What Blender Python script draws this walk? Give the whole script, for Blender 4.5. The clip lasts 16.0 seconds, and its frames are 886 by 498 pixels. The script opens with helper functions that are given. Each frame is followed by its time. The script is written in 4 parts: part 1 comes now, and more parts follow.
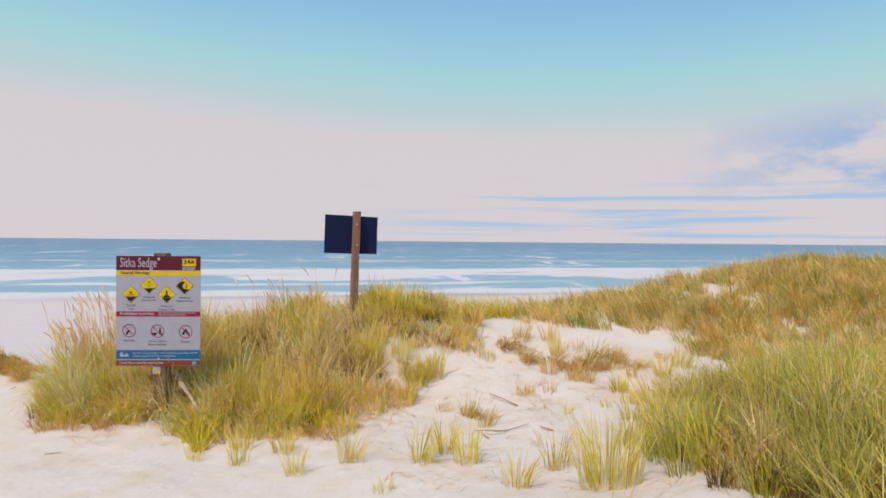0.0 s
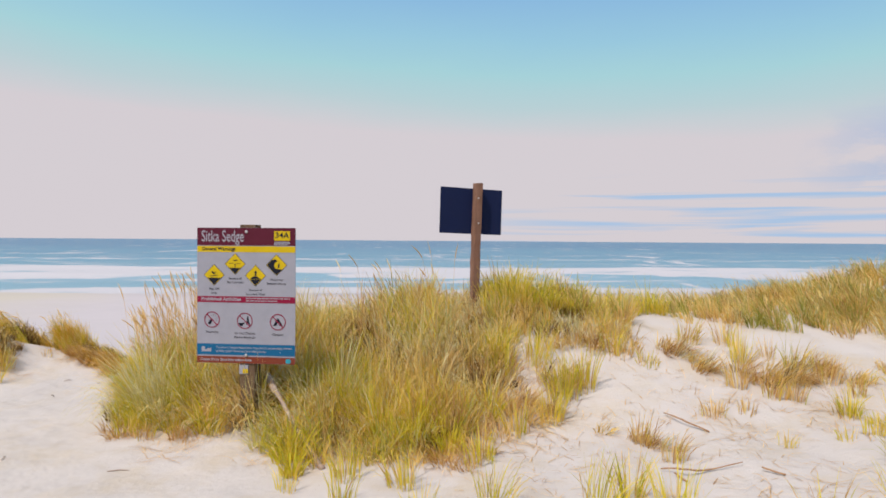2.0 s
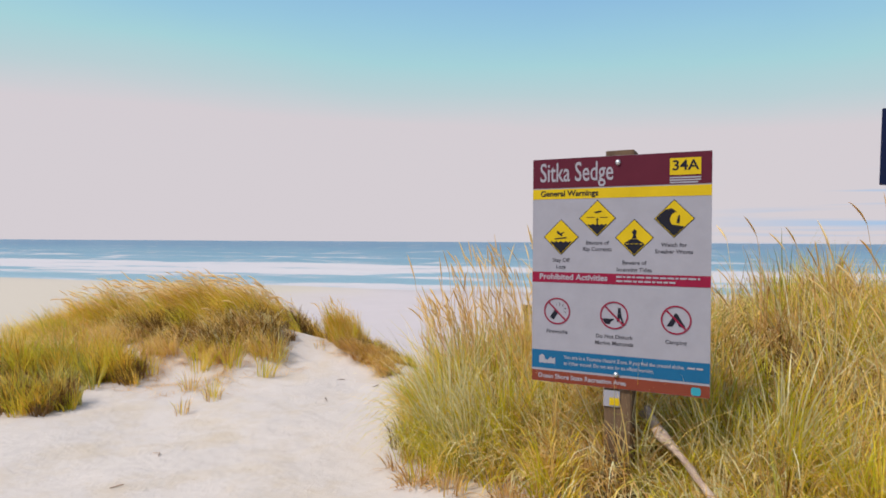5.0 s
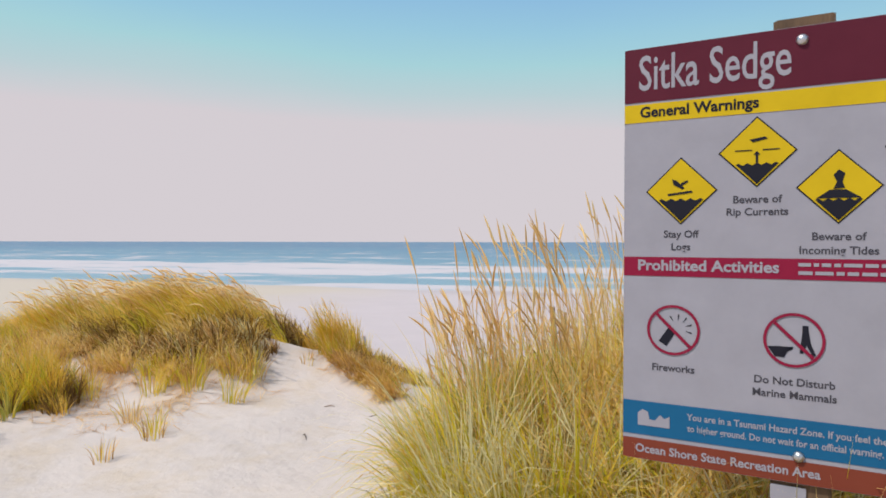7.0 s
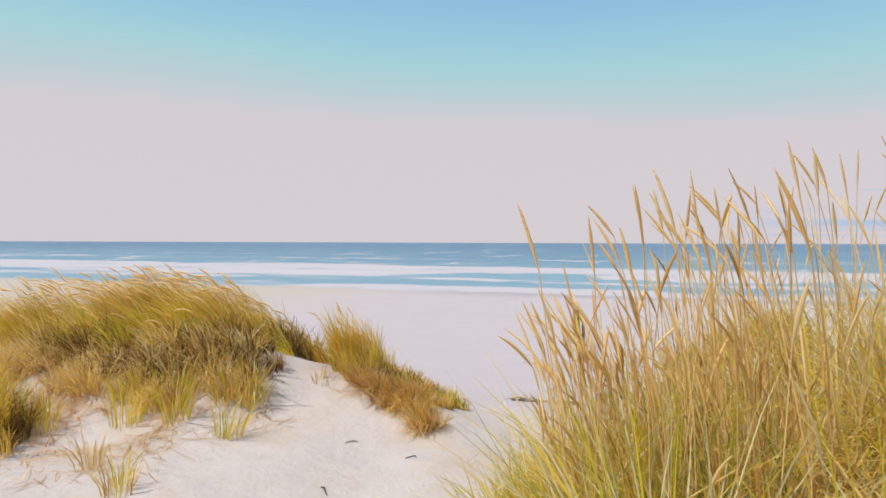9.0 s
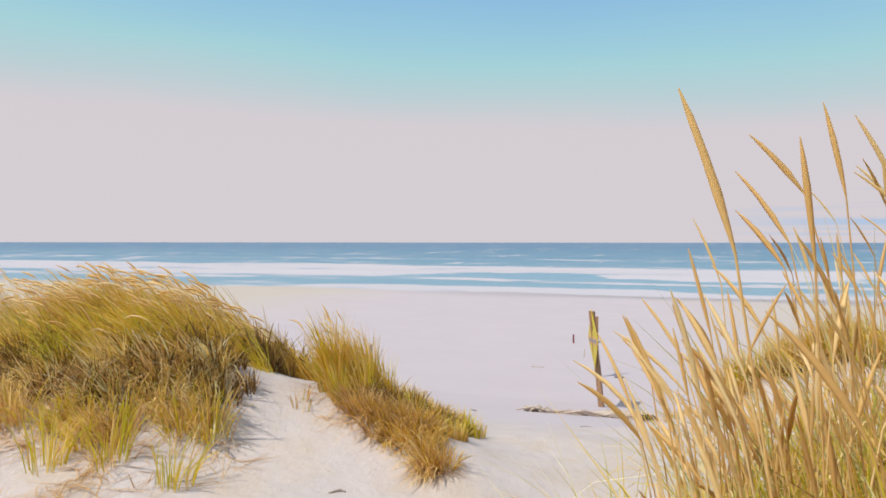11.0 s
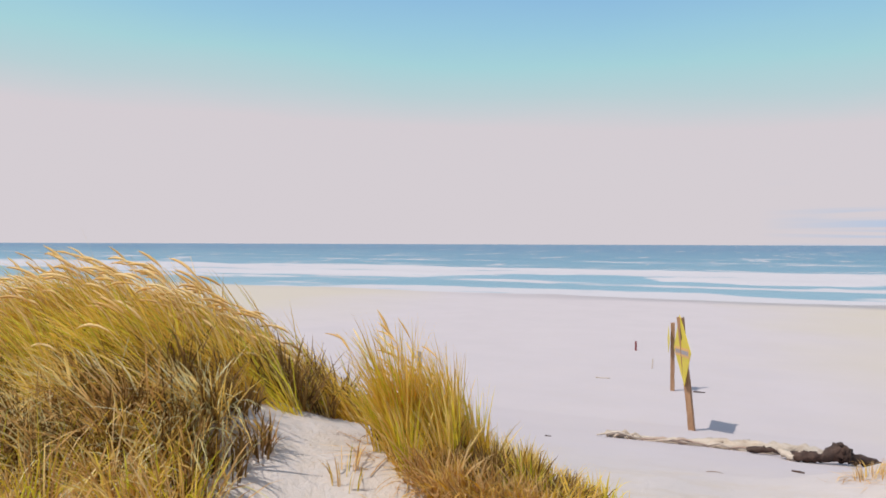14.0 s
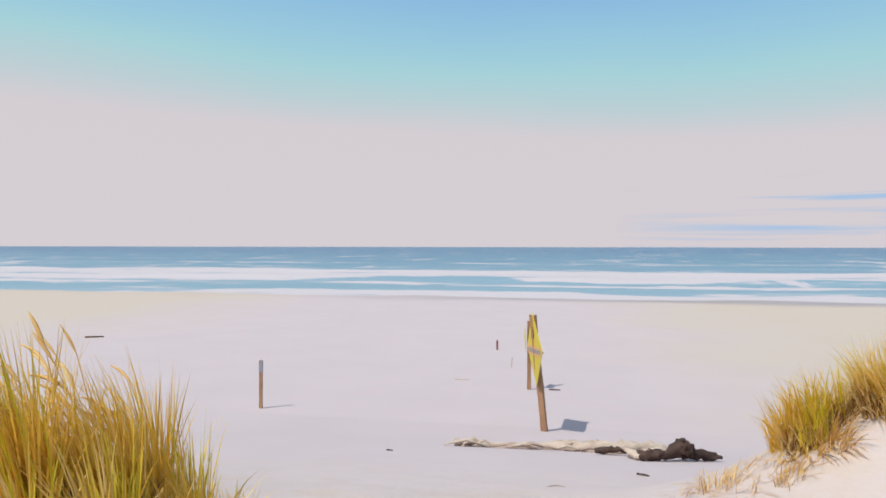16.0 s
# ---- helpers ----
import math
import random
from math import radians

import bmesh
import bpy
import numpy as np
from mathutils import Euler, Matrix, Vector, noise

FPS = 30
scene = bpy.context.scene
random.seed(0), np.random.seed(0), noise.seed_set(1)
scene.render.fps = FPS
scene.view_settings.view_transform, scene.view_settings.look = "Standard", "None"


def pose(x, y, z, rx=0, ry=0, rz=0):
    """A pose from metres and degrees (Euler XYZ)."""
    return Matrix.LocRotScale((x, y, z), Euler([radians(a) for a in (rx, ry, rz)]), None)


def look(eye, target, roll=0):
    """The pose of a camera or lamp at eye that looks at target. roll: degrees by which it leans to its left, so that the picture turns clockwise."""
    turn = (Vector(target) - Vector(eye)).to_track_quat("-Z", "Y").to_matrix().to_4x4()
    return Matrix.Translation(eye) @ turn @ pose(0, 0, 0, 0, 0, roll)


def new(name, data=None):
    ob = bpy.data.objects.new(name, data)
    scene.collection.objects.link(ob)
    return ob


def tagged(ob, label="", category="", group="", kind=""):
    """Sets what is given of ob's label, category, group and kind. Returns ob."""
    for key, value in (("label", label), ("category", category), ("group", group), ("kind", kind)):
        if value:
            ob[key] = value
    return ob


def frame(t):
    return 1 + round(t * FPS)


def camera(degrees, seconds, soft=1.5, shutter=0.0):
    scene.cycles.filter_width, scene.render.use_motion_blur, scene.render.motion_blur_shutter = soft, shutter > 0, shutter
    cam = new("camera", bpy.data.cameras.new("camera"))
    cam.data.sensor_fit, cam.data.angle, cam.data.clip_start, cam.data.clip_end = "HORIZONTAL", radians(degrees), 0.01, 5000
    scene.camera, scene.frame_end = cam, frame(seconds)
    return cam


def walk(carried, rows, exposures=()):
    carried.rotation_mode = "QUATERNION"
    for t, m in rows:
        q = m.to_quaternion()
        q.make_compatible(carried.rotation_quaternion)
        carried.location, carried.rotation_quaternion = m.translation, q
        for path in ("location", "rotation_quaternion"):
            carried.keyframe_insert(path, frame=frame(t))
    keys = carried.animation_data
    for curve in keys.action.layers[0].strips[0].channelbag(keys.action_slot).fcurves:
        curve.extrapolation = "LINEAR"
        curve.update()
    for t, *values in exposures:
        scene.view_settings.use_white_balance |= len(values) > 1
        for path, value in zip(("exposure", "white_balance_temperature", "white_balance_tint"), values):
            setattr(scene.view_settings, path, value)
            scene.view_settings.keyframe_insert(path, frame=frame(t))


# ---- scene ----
cam = camera(70.8, 16.0, soft=1.7)
PATH = [
    (0, (0.113, -0.181, 2.053), (0.077, 1.819, 2.027), 0.5),
    (0.5, (0.008, 0.255, 1.949), (-0.053, 2.254, 1.921), 0.4),
    (1, (-0.215, 0.653, 1.869), (-0.421, 2.642, 1.842), 0.4),
    (1.5, (-0.296, 1.046, 1.792), (-0.531, 3.031, 1.767), 0.4),
    (2, (-0.478, 1.46, 1.76), (-0.816, 3.432, 1.732), 0.4),
    (2.5, (-0.78, 1.81, 1.689), (-1.193, 3.766, 1.664), 0.6),
    (3, (-1.017, 2.154, 1.617), (-1.511, 4.092, 1.592), 0.6),
    (3.5, (-1.468, 2.384, 1.546), (-2.193, 4.248, 1.522), 0.6),
    (4, (-1.82, 2.67, 1.469), (-2.664, 4.483, 1.444), 0.8),
    (4.5, (-2.078, 3.022, 1.433), (-3.057, 4.766, 1.407), 0.6),
    (7, (-3.071, 4.758, 1.287), (-4.144, 6.446, 1.263), 0.1),
    (7.5, (-3.381, 4.962, 1.251), (-4.457, 6.648, 1.225), 0.3),
    (8, (-3.54, 5.206, 1.219), (-4.6, 6.902, 1.195), 0.2),
    (8.5, (-3.783, 5.377, 1.206), (-4.841, 7.074, 1.183), 0.2),
    (9, (-4.04, 5.555, 1.209), (-5.105, 7.248, 1.187), 0.2),
    (9.5, (-4.243, 5.811, 1.161), (-5.303, 7.507, 1.138), 0.0),
    (12, (-5.103, 6.649, 1.127), (-6.221, 8.307, 1.107), 0.2),
    (12.5, (-5.443, 6.807, 1.058), (-6.64, 8.409, 1.041), 0.3),
    (13, (-5.551, 7.046, 1.056), (-6.772, 8.63, 1.038), 0.2),
    (13.5, (-5.694, 7.327, 1.034), (-6.898, 8.924, 1.017), 0.0),
    (14, (-5.86, 7.582, 0.996), (-7.038, 9.199, 0.979), 0.2),
    (14.5, (-5.878, 7.881, 0.944), (-6.953, 9.568, 0.93), 0.1),
    (15, (-5.919, 8.112, 0.929), (-6.928, 9.839, 0.914), 0.0),
    (15.5, (-5.951, 8.37, 0.902), (-6.859, 10.152, 0.89), 0.1),
    (16, (-5.928, 8.62, 0.878), (-6.757, 10.439, 0.87), 0.1),
]
walk(cam, [(t, look(eye, target, roll)) for t, eye, target, roll in PATH])

# ---- world, sun ----
SUN = Vector((-0.36, -0.68, 1.12)).normalized()
scene.view_settings.exposure = 0.0


def nodes_of(block):
    block.use_nodes = True
    tree = block.node_tree
    tree.nodes.clear()

    def add(kind, ins=None, **props):
        n = tree.nodes.new("ShaderNode" + kind)
        for k, v in props.items():
            setattr(n, k, v)
        for k, v in (ins or {}).items():
            if isinstance(v, bpy.types.NodeSocket):
                tree.links.new(v, n.inputs[k])
            else:
                n.inputs[k].default_value = v
        return n
    return tree, add


def ramp(add, fac, stops, mode="LINEAR"):
    n = add("ValToRGB", {"Fac": fac})
    n.color_ramp.interpolation = mode
    els = n.color_ramp.elements
    while len(els) < len(stops):
        els.new(0.5)
    for e, (p, c) in zip(els, stops):
        e.position, e.color = p, (*c, 1) if isinstance(c, tuple) else (c, c, c, 1)
    return n.outputs["Color"]


def make_world():
    w = bpy.data.worlds.new("sky")
    scene.world = w
    tree, add = nodes_of(w)
    sky = add("TexSky", sky_type="NISHITA", sun_disc=False, sun_elevation=math.asin(SUN.z), sun_rotation=math.atan2(SUN.x, SUN.y), air_density=1.0, dust_density=1.0, ozone_density=1.2)
    blue = add("VectorMath", {0: sky.outputs["Color"], "Scale": 0.14}, operation="SCALE").outputs[0]
    co = add("TexCoord").outputs["Generated"]
    xyz = add("SeparateXYZ", {0: co})
    # thin high veil of sea haze and cloud, whitest over the horizon, thinner towards the north
    north = add("VectorMath", {0: co, 1: (0.83, 0.56, 0.0)}, operation="DOT_PRODUCT").outputs["Value"]
    warp = add("TexNoise", {"Vector": add("Mapping", {"Vector": co, "Scale": (1.5, 1.5, 5.0)}).outputs[0], "Scale": 1.6, "Detail": 4.0, "Roughness": 0.5}).outputs["Fac"]
    high = add("MapRange", {"Value": north, "From Min": -0.2, "From Max": 1.0, "To Min": -0.005, "To Max": 0.045}).outputs[0]
    lift = add("Math", {0: xyz.outputs["Z"], 1: high}, operation="ADD").outputs[0]
    lift = add("Math", {0: lift, 1: add("MapRange", {"Value": warp, "To Min": -0.018, "To Max": 0.018}).outputs[0]}, operation="ADD").outputs[0]
    veil = ramp(add, lift, [(0.0, (0.665, 0.615, 0.65)), (0.185, (0.665, 0.615, 0.65)), (0.235, (0.49, 0.63, 0.665)), (0.28, (0.385, 0.645, 0.695)), (0.325, (0.32, 0.58, 0.73)), (0.38, (0.26, 0.49, 0.74)), (0.55, (0.40, 0.56, 0.80)), (1.0, (0.72, 0.80, 0.92))])
    amount = ramp(add, lift, [(0.0, 1.0), (0.38, 0.97), (1.0, 0.5)])
    base = add("Mix", {0: amount, 6: blue, 7: veil}, data_type="RGBA").outputs[2]
    # streaks of clear sky low in the north, and a grey-blue cloud bank above them
    flat = add("Mapping", {"Vector": co, "Scale": (1.2, 1.2, 34.0)}).outputs[0]
    streak = add("TexNoise", {"Vector": flat, "Scale": 1.7, "Detail": 4.0, "Roughness": 0.5, "Distortion": 0.4}).outputs["Fac"]
    streak = ramp(add, streak, [(0.50, 0.0), (0.60, 1.0)])
    near = ramp(add, xyz.outputs["Z"], [(0.0, 1.0), (0.075, 1.0), (0.105, 0.0)])
    side = ramp(add, north, [(0.42, 0.0), (0.62, 1.0)])
    m1 = add("Math", {0: streak, 1: near}, operation="MULTIPLY").outputs[0]
    m1 = add("Math", {0: m1, 1: side}, operation="MULTIPLY").outputs[0]
    base = add("Mix", {0: m1, 6: base, 7: (0.40, 0.55, 0.76, 1)}, data_type="RGBA").outputs[2]
    puff = add("TexNoise", {"Vector": add("Mapping", {"Vector": co, "Scale": (2.2, 2.2, 5.5)}).outputs[0], "Scale": 3.4, "Detail": 6.0, "Roughness": 0.6}).outputs["Fac"]
    puff = ramp(add, puff, [(0.43, 0.0), (0.56, 1.0)])
    band = ramp(add, xyz.outputs["Z"], [(0.06, 0.0), (0.09, 1.0), (0.15, 1.0), (0.20, 0.0)])
    m2 = add("Math", {0: puff, 1: band}, operation="MULTIPLY").outputs[0]
    m2 = add("Math", {0: m2, 1: ramp(add, north, [(0.80, 0.0), (0.90, 1.0)])}, operation="MULTIPLY").outputs[0]
    base = add("Mix", {0: m2, 6: base, 7: (0.37, 0.49, 0.70, 1)}, data_type="RGBA").outputs[2]
    bg = add("Background", {"Color": base, "Strength": 1.0})
    tree.links.new(bg.outputs[0], add("OutputWorld").inputs[0])


make_world()
sun = new("sun", bpy.data.lights.new("sun", "SUN"))
sun.data.energy, sun.data.angle, sun.data.color = 3.9, radians(0.6), (1.0, 0.94, 0.84)
sun.matrix_world = look(SUN * 50, (0, 0, 0))

# ---- the lie of the land ----
SEA = (-math.sin(radians(15)), math.cos(radians(15)))  # towards the water
SHORE, SEA_Z = 63.5, -3.4
MOUNDS = [(-1.2, 9.7, 1.9, 1.7, 0, 0.95), (-3.2, 8.4, 1.3, 1.3, 0, 0.40), (8.0, 13.6, 6.0, 2.6, 8, 1.69), (1.9, 10.2, 1.9, 2.0, 0, 0.42),
          (3.6, 4.6, 2.0, 2.4, 0, 0.30), (-9.7, 9.7, 1.7, 1.2, -20, 0.58), (-7.3, 9.75, 0.9, 0.45, -22, 0.18), (-4.6, 13.3, 1.15, 0.75, 0, 0.85), (-8.3, 9.2, 0.7, 0.5, 0, 0.24), (-11.4, 9.0, 1.5, 1.0, 0, 0.30), (16.0, 4.0, 8.0, 7.0, 0, 1.3)]
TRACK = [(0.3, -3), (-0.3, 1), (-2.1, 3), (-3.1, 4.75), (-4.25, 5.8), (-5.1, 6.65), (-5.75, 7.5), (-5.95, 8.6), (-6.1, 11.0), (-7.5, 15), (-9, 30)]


def ripple(x, y, size, seed):
    """Smooth uneven relief between about -1 and 1."""
    r = np.random.RandomState(seed)
    z = 0
    for _ in range(7):
        a, k, p = r.uniform(0, 6.283), r.uniform(0.6, 1.6) * 6.283 / size, r.uniform(0, 6.283)
        z = z + np.sin((x * np.cos(a) + y * np.sin(a)) * k + p)
    return z / 3.5


def ground(x, y):
    x, y = np.asarray(x, float), np.asarray(y, float)
    d = SEA[0] * x + SEA[1] * y
    z = np.interp(d, (-60, -25, -8, -1, 2, 4.5, 6.5, 8, 10, 12, 14, 15.5, 17, 19, 21, 25, 33, 63.5, 90, 220), (5, 2.6, 1.2, 0.7, 0.34, 0.05, -0.06, -0.13, -0.2, -0.35, -0.84, -1.24, -1.58, -2.0, -2.32, -2.6, -2.95, -3.4, -4.6, -10))
    for cx, cy, rx, ry, rot, h in MOUNDS:
        c, s = math.cos(radians(rot)), math.sin(radians(rot))
        u, v = ((x - cx) * c + (y - cy) * s) / rx, (-(x - cx) * s + (y - cy) * c) / ry
        z = z + h * np.exp(-0.8 * (u * u + v * v))
    dune = np.clip((18 - d) / 6, 0, 1)
    far = np.clip((np.hypot(x, y - 6) - 25) / 40, 0, 1)
    return z + dune * (0.022 * ripple(x, y, 1.3, 3) + 0.012 * ripple(x, y, 0.55, 4)) + 0.008 * ripple(x, y, 3.0, 5) + dune * far * 0.7 * ripple(x, y, 30, 6)


def at(x, y, up=0.0):
    return Vector((x, y, float(ground(x, y)) + up))


# ---- materials ----
def principled(name, build):
    m = bpy.data.materials.new(name)
    tree, add = nodes_of(m)
    out = add("OutputMaterial")
    tree.links.new(build(add), out.inputs[0])
    return m


def grainy(name, dark, light, scale=6.0, rough=0.7, bump=0.2, fine=60.0, stretch=(1, 1, 1), metal=0.0, spec=0.4, contrast=0.18):
    """Two scales of noise between two colours, with fine relief."""
    def build(add):
        co = add("Mapping", {"Vector": add("TexCoord").outputs["Object"], "Scale": stretch}).outputs[0]
        big = add("TexNoise", {"Vector": co, "Scale": scale, "Detail": 5.0, "Roughness": 0.6}).outputs["Fac"]
        small = add("TexNoise", {"Vector": co, "Scale": fine, "Detail": 4.0, "Roughness": 0.65}).outputs["Fac"]
        f = add("Math", {0: add("Math", {0: big, 1: 0.6}, operation="MULTIPLY").outputs[0], 1: add("Math", {0: small, 1: 0.4}, operation="MULTIPLY").outputs[0]}, operation="ADD").outputs[0]
        col = ramp(add, f, [(0.5 - contrast, dark), (0.5 + contrast, light)])
        bm = add("Bump", {"Strength": bump, "Distance": 0.01, "Height": f}).outputs[0]
        return add("BsdfPrincipled", {"Base Color": col, "Roughness": rough, "Normal": bm, "Metallic": metal, "Specular IOR Level": spec}).outputs[0]
    return principled(name, build)


def painted(name, colour, rough=0.45):
    def build(add):
        co = add("TexCoord").outputs["Object"]
        n = add("TexNoise", {"Vector": co, "Scale": 9.0, "Detail": 6.0, "Roughness": 0.65}).outputs["Fac"]
        f = add("TexNoise", {"Vector": co, "Scale": 160.0, "Detail": 2.0}).outputs["Fac"]
        col = ramp(add, n, [(0.3, tuple(c * 0.93 for c in colour)), (0.7, tuple(min(1, c * 1.05) for c in colour))])
        bm = add("Bump", {"Strength": 0.04, "Distance": 0.002, "Height": f}).outputs[0]
        r = add("MapRange", {"Value": n, "To Min": rough - 0.1, "To Max": rough + 0.15}).outputs[0]
        return add("BsdfPrincipled", {"Base Color": col, "Roughness": r, "Normal": bm, "Specular IOR Level": 0.14}).outputs[0]
    return principled(name, build)


def grass_material(name, stops, patchy=0.75):
    """Blades whose colour changes from tuft to tuft, and a little from blade to blade."""
    def build(add):
        r = add("NewGeometry").outputs["Random Per Island"]
        co = add("Mapping", {"Vector": add("NewGeometry").outputs["Position"], "Scale": (1, 1, 0.35)}).outputs[0]
        n = add("TexNoise", {"Vector": co, "Scale": 2.6, "Detail": 3.0, "Roughness": 0.6}).outputs["Fac"]
        n = add("MapRange", {"Value": n, "From Min": 0.28, "From Max": 0.72}).outputs[0]
        f = add("Mix", {0: patchy, 2: r, 3: n}, data_type="FLOAT").outputs[0]
        col = ramp(add, f, stops)
        a = add("BsdfPrincipled", {"Base Color": col, "Roughness": 0.45, "Specular IOR Level": 0.35}).outputs[0]
        b = add("BsdfTranslucent", {"Color": col}).outputs[0]
        return add("MixShader", {0: 0.40, 1: a, 2: b}).outputs[0]
    return principled(name, build)


def sand_material():
    def build(add):
        co = add("TexCoord").outputs["Object"]
        d = add("VectorMath", {0: co, 1: (SEA[0], SEA[1], 0)}, operation="DOT_PRODUCT").outputs["Value"]
        n1 = add("TexNoise", {"Vector": co, "Scale": 0.45, "Detail": 5.0, "Roughness": 0.6}).outputs["Fac"]
        n2 = add("TexNoise", {"Vector": co, "Scale": 7.0, "Detail": 6.0, "Roughness": 0.65}).outputs["Fac"]
        n3 = add("TexNoise", {"Vector": co, "Scale": 240.0, "Detail": 2.0}).outputs["Fac"]
        feet = add("TexVoronoi", {"Vector": add("Mapping", {"Vector": co, "Scale": (1, 1, 0)}).outputs[0], "Scale": 3.4, "Randomness": 1.0}, feature="SMOOTH_F1").outputs["Distance"]
        col = ramp(add, n1, [(0.35, (0.45, 0.394, 0.405)), (0.65, (0.468, 0.41, 0.42))])
        dune = ramp(add, add("MapRange", {"Value": d, "From Min": 0.0, "From Max": 40.0}).outputs[0], [(0.30, 1.0), (0.42, 0.0)])
        beige = add("Math", {0: ramp(add, add("TexNoise", {"Vector": co, "Scale": 1.7, "Detail": 7.0, "Roughness": 0.68}).outputs["Fac"], [(0.48, 0.0), (0.68, 0.7)]), 1: add("MapRange", {"Value": dune, "To Min": 0.12, "To Max": 1.0}).outputs[0]}, operation="MULTIPLY").outputs[0]
        col = add("Mix", {0: dune, 6: col, 7: (0.52, 0.455, 0.425, 1)}, data_type="RGBA").outputs[2]
        col = add("Mix", {0: beige, 6: col, 7: (0.475, 0.38, 0.285, 1)}, data_type="RGBA").outputs[2]
        # damp cream-coloured sand to the north, and far down the beach to the south
        s = add("VectorMath", {0: co, 1: (SEA[1], -SEA[0], 0)}, operation="DOT_PRODUCT").outputs["Value"]
        drift = add("MapRange", {"Value": add("TexNoise", {"Vector": co, "Scale": 0.12, "Detail": 4.0}).outputs["Fac"], "To Min": -7.0, "To Max": 7.0}).outputs[0]
        sw = add("Math", {0: s, 1: drift}, operation="ADD").outputs[0]
        cream = add("Math", {0: add("MapRange", {"Value": sw, "From Min": -2.0, "From Max": 8.0}).outputs[0], 1: add("MapRange", {"Value": sw, "From Min": -21.0, "From Max": -32.0}).outputs[0]}, operation="ADD").outputs[0]
        cream = add("Math", {0: cream, 1: add("MapRange", {"Value": dune, "To Min": 0.8, "To Max": 0.0}).outputs[0]}, operation="MULTIPLY").outputs[0]
        col = add("Mix", {0: cream, 6: col, 7: (0.47, 0.405, 0.325, 1)}, data_type="RGBA").outputs[2]
        # straw litter and darker grains on the dune sand
        bits = ramp(add, add("TexNoise", {"Vector": co, "Scale": 34.0, "Detail": 3.0, "Roughness": 0.7}).outputs["Fac"], [(0.66, 0.0), (0.74, 0.8)])
        dry = add("Math", {0: bits, 1: dune}, operation="MULTIPLY").outputs[0]
        col = add("Mix", {0: dry, 6: col, 7: (0.34, 0.24, 0.15, 1)}, data_type="RGBA").outputs[2]
        # wet sand by the water
        dw = add("Math", {0: d, 1: add("MapRange", {"Value": add("TexNoise", {"Vector": co, "Scale": 0.06, "Detail": 3.0}).outputs["Fac"], "To Min": -5.0, "To Max": 5.0}).outputs[0]}, operation="ADD").outputs[0]
        wet = add("MapRange", {"Value": dw, "From Min": 57.0, "From Max": 60.5}).outputs[0]
        wet = add("Math", {0: wet, 1: add("MapRange", {"Value": s, "From Min": -26.0, "From Max": 4.0, "To Min": 0.12, "To Max": 0.9}).outputs[0]}, operation="MULTIPLY").outputs[0]
        col = add("Mix", {0: wet, 6: col, 7: (0.30, 0.26, 0.265, 1)}, data_type="RGBA").outputs[2]
        h = add("Math", {0: n2, 1: add("Math", {0: feet, 1: 0.8}, operation="MULTIPLY").outputs[0]}, operation="ADD").outputs[0]
        h = add("Math", {0: h, 1: add("Math", {0: n3, 1: 0.12}, operation="MULTIPLY").outputs[0]}, operation="ADD").outputs[0]
        bm = add("Bump", {"Strength": add("MapRange", {"Value": dune, "To Min": 0.12, "To Max": 0.5}).outputs[0], "Distance": 0.06, "Height": h}).outputs[0]
        rough = add("MapRange", {"Value": wet, "To Min": 0.95, "To Max": 0.35}).outputs[0]
        return add("BsdfPrincipled", {"Base Color": col, "Roughness": rough, "Normal": bm, "Specular IOR Level": 0.2}).outputs[0]
    return principled("pale_beach_sand", build)


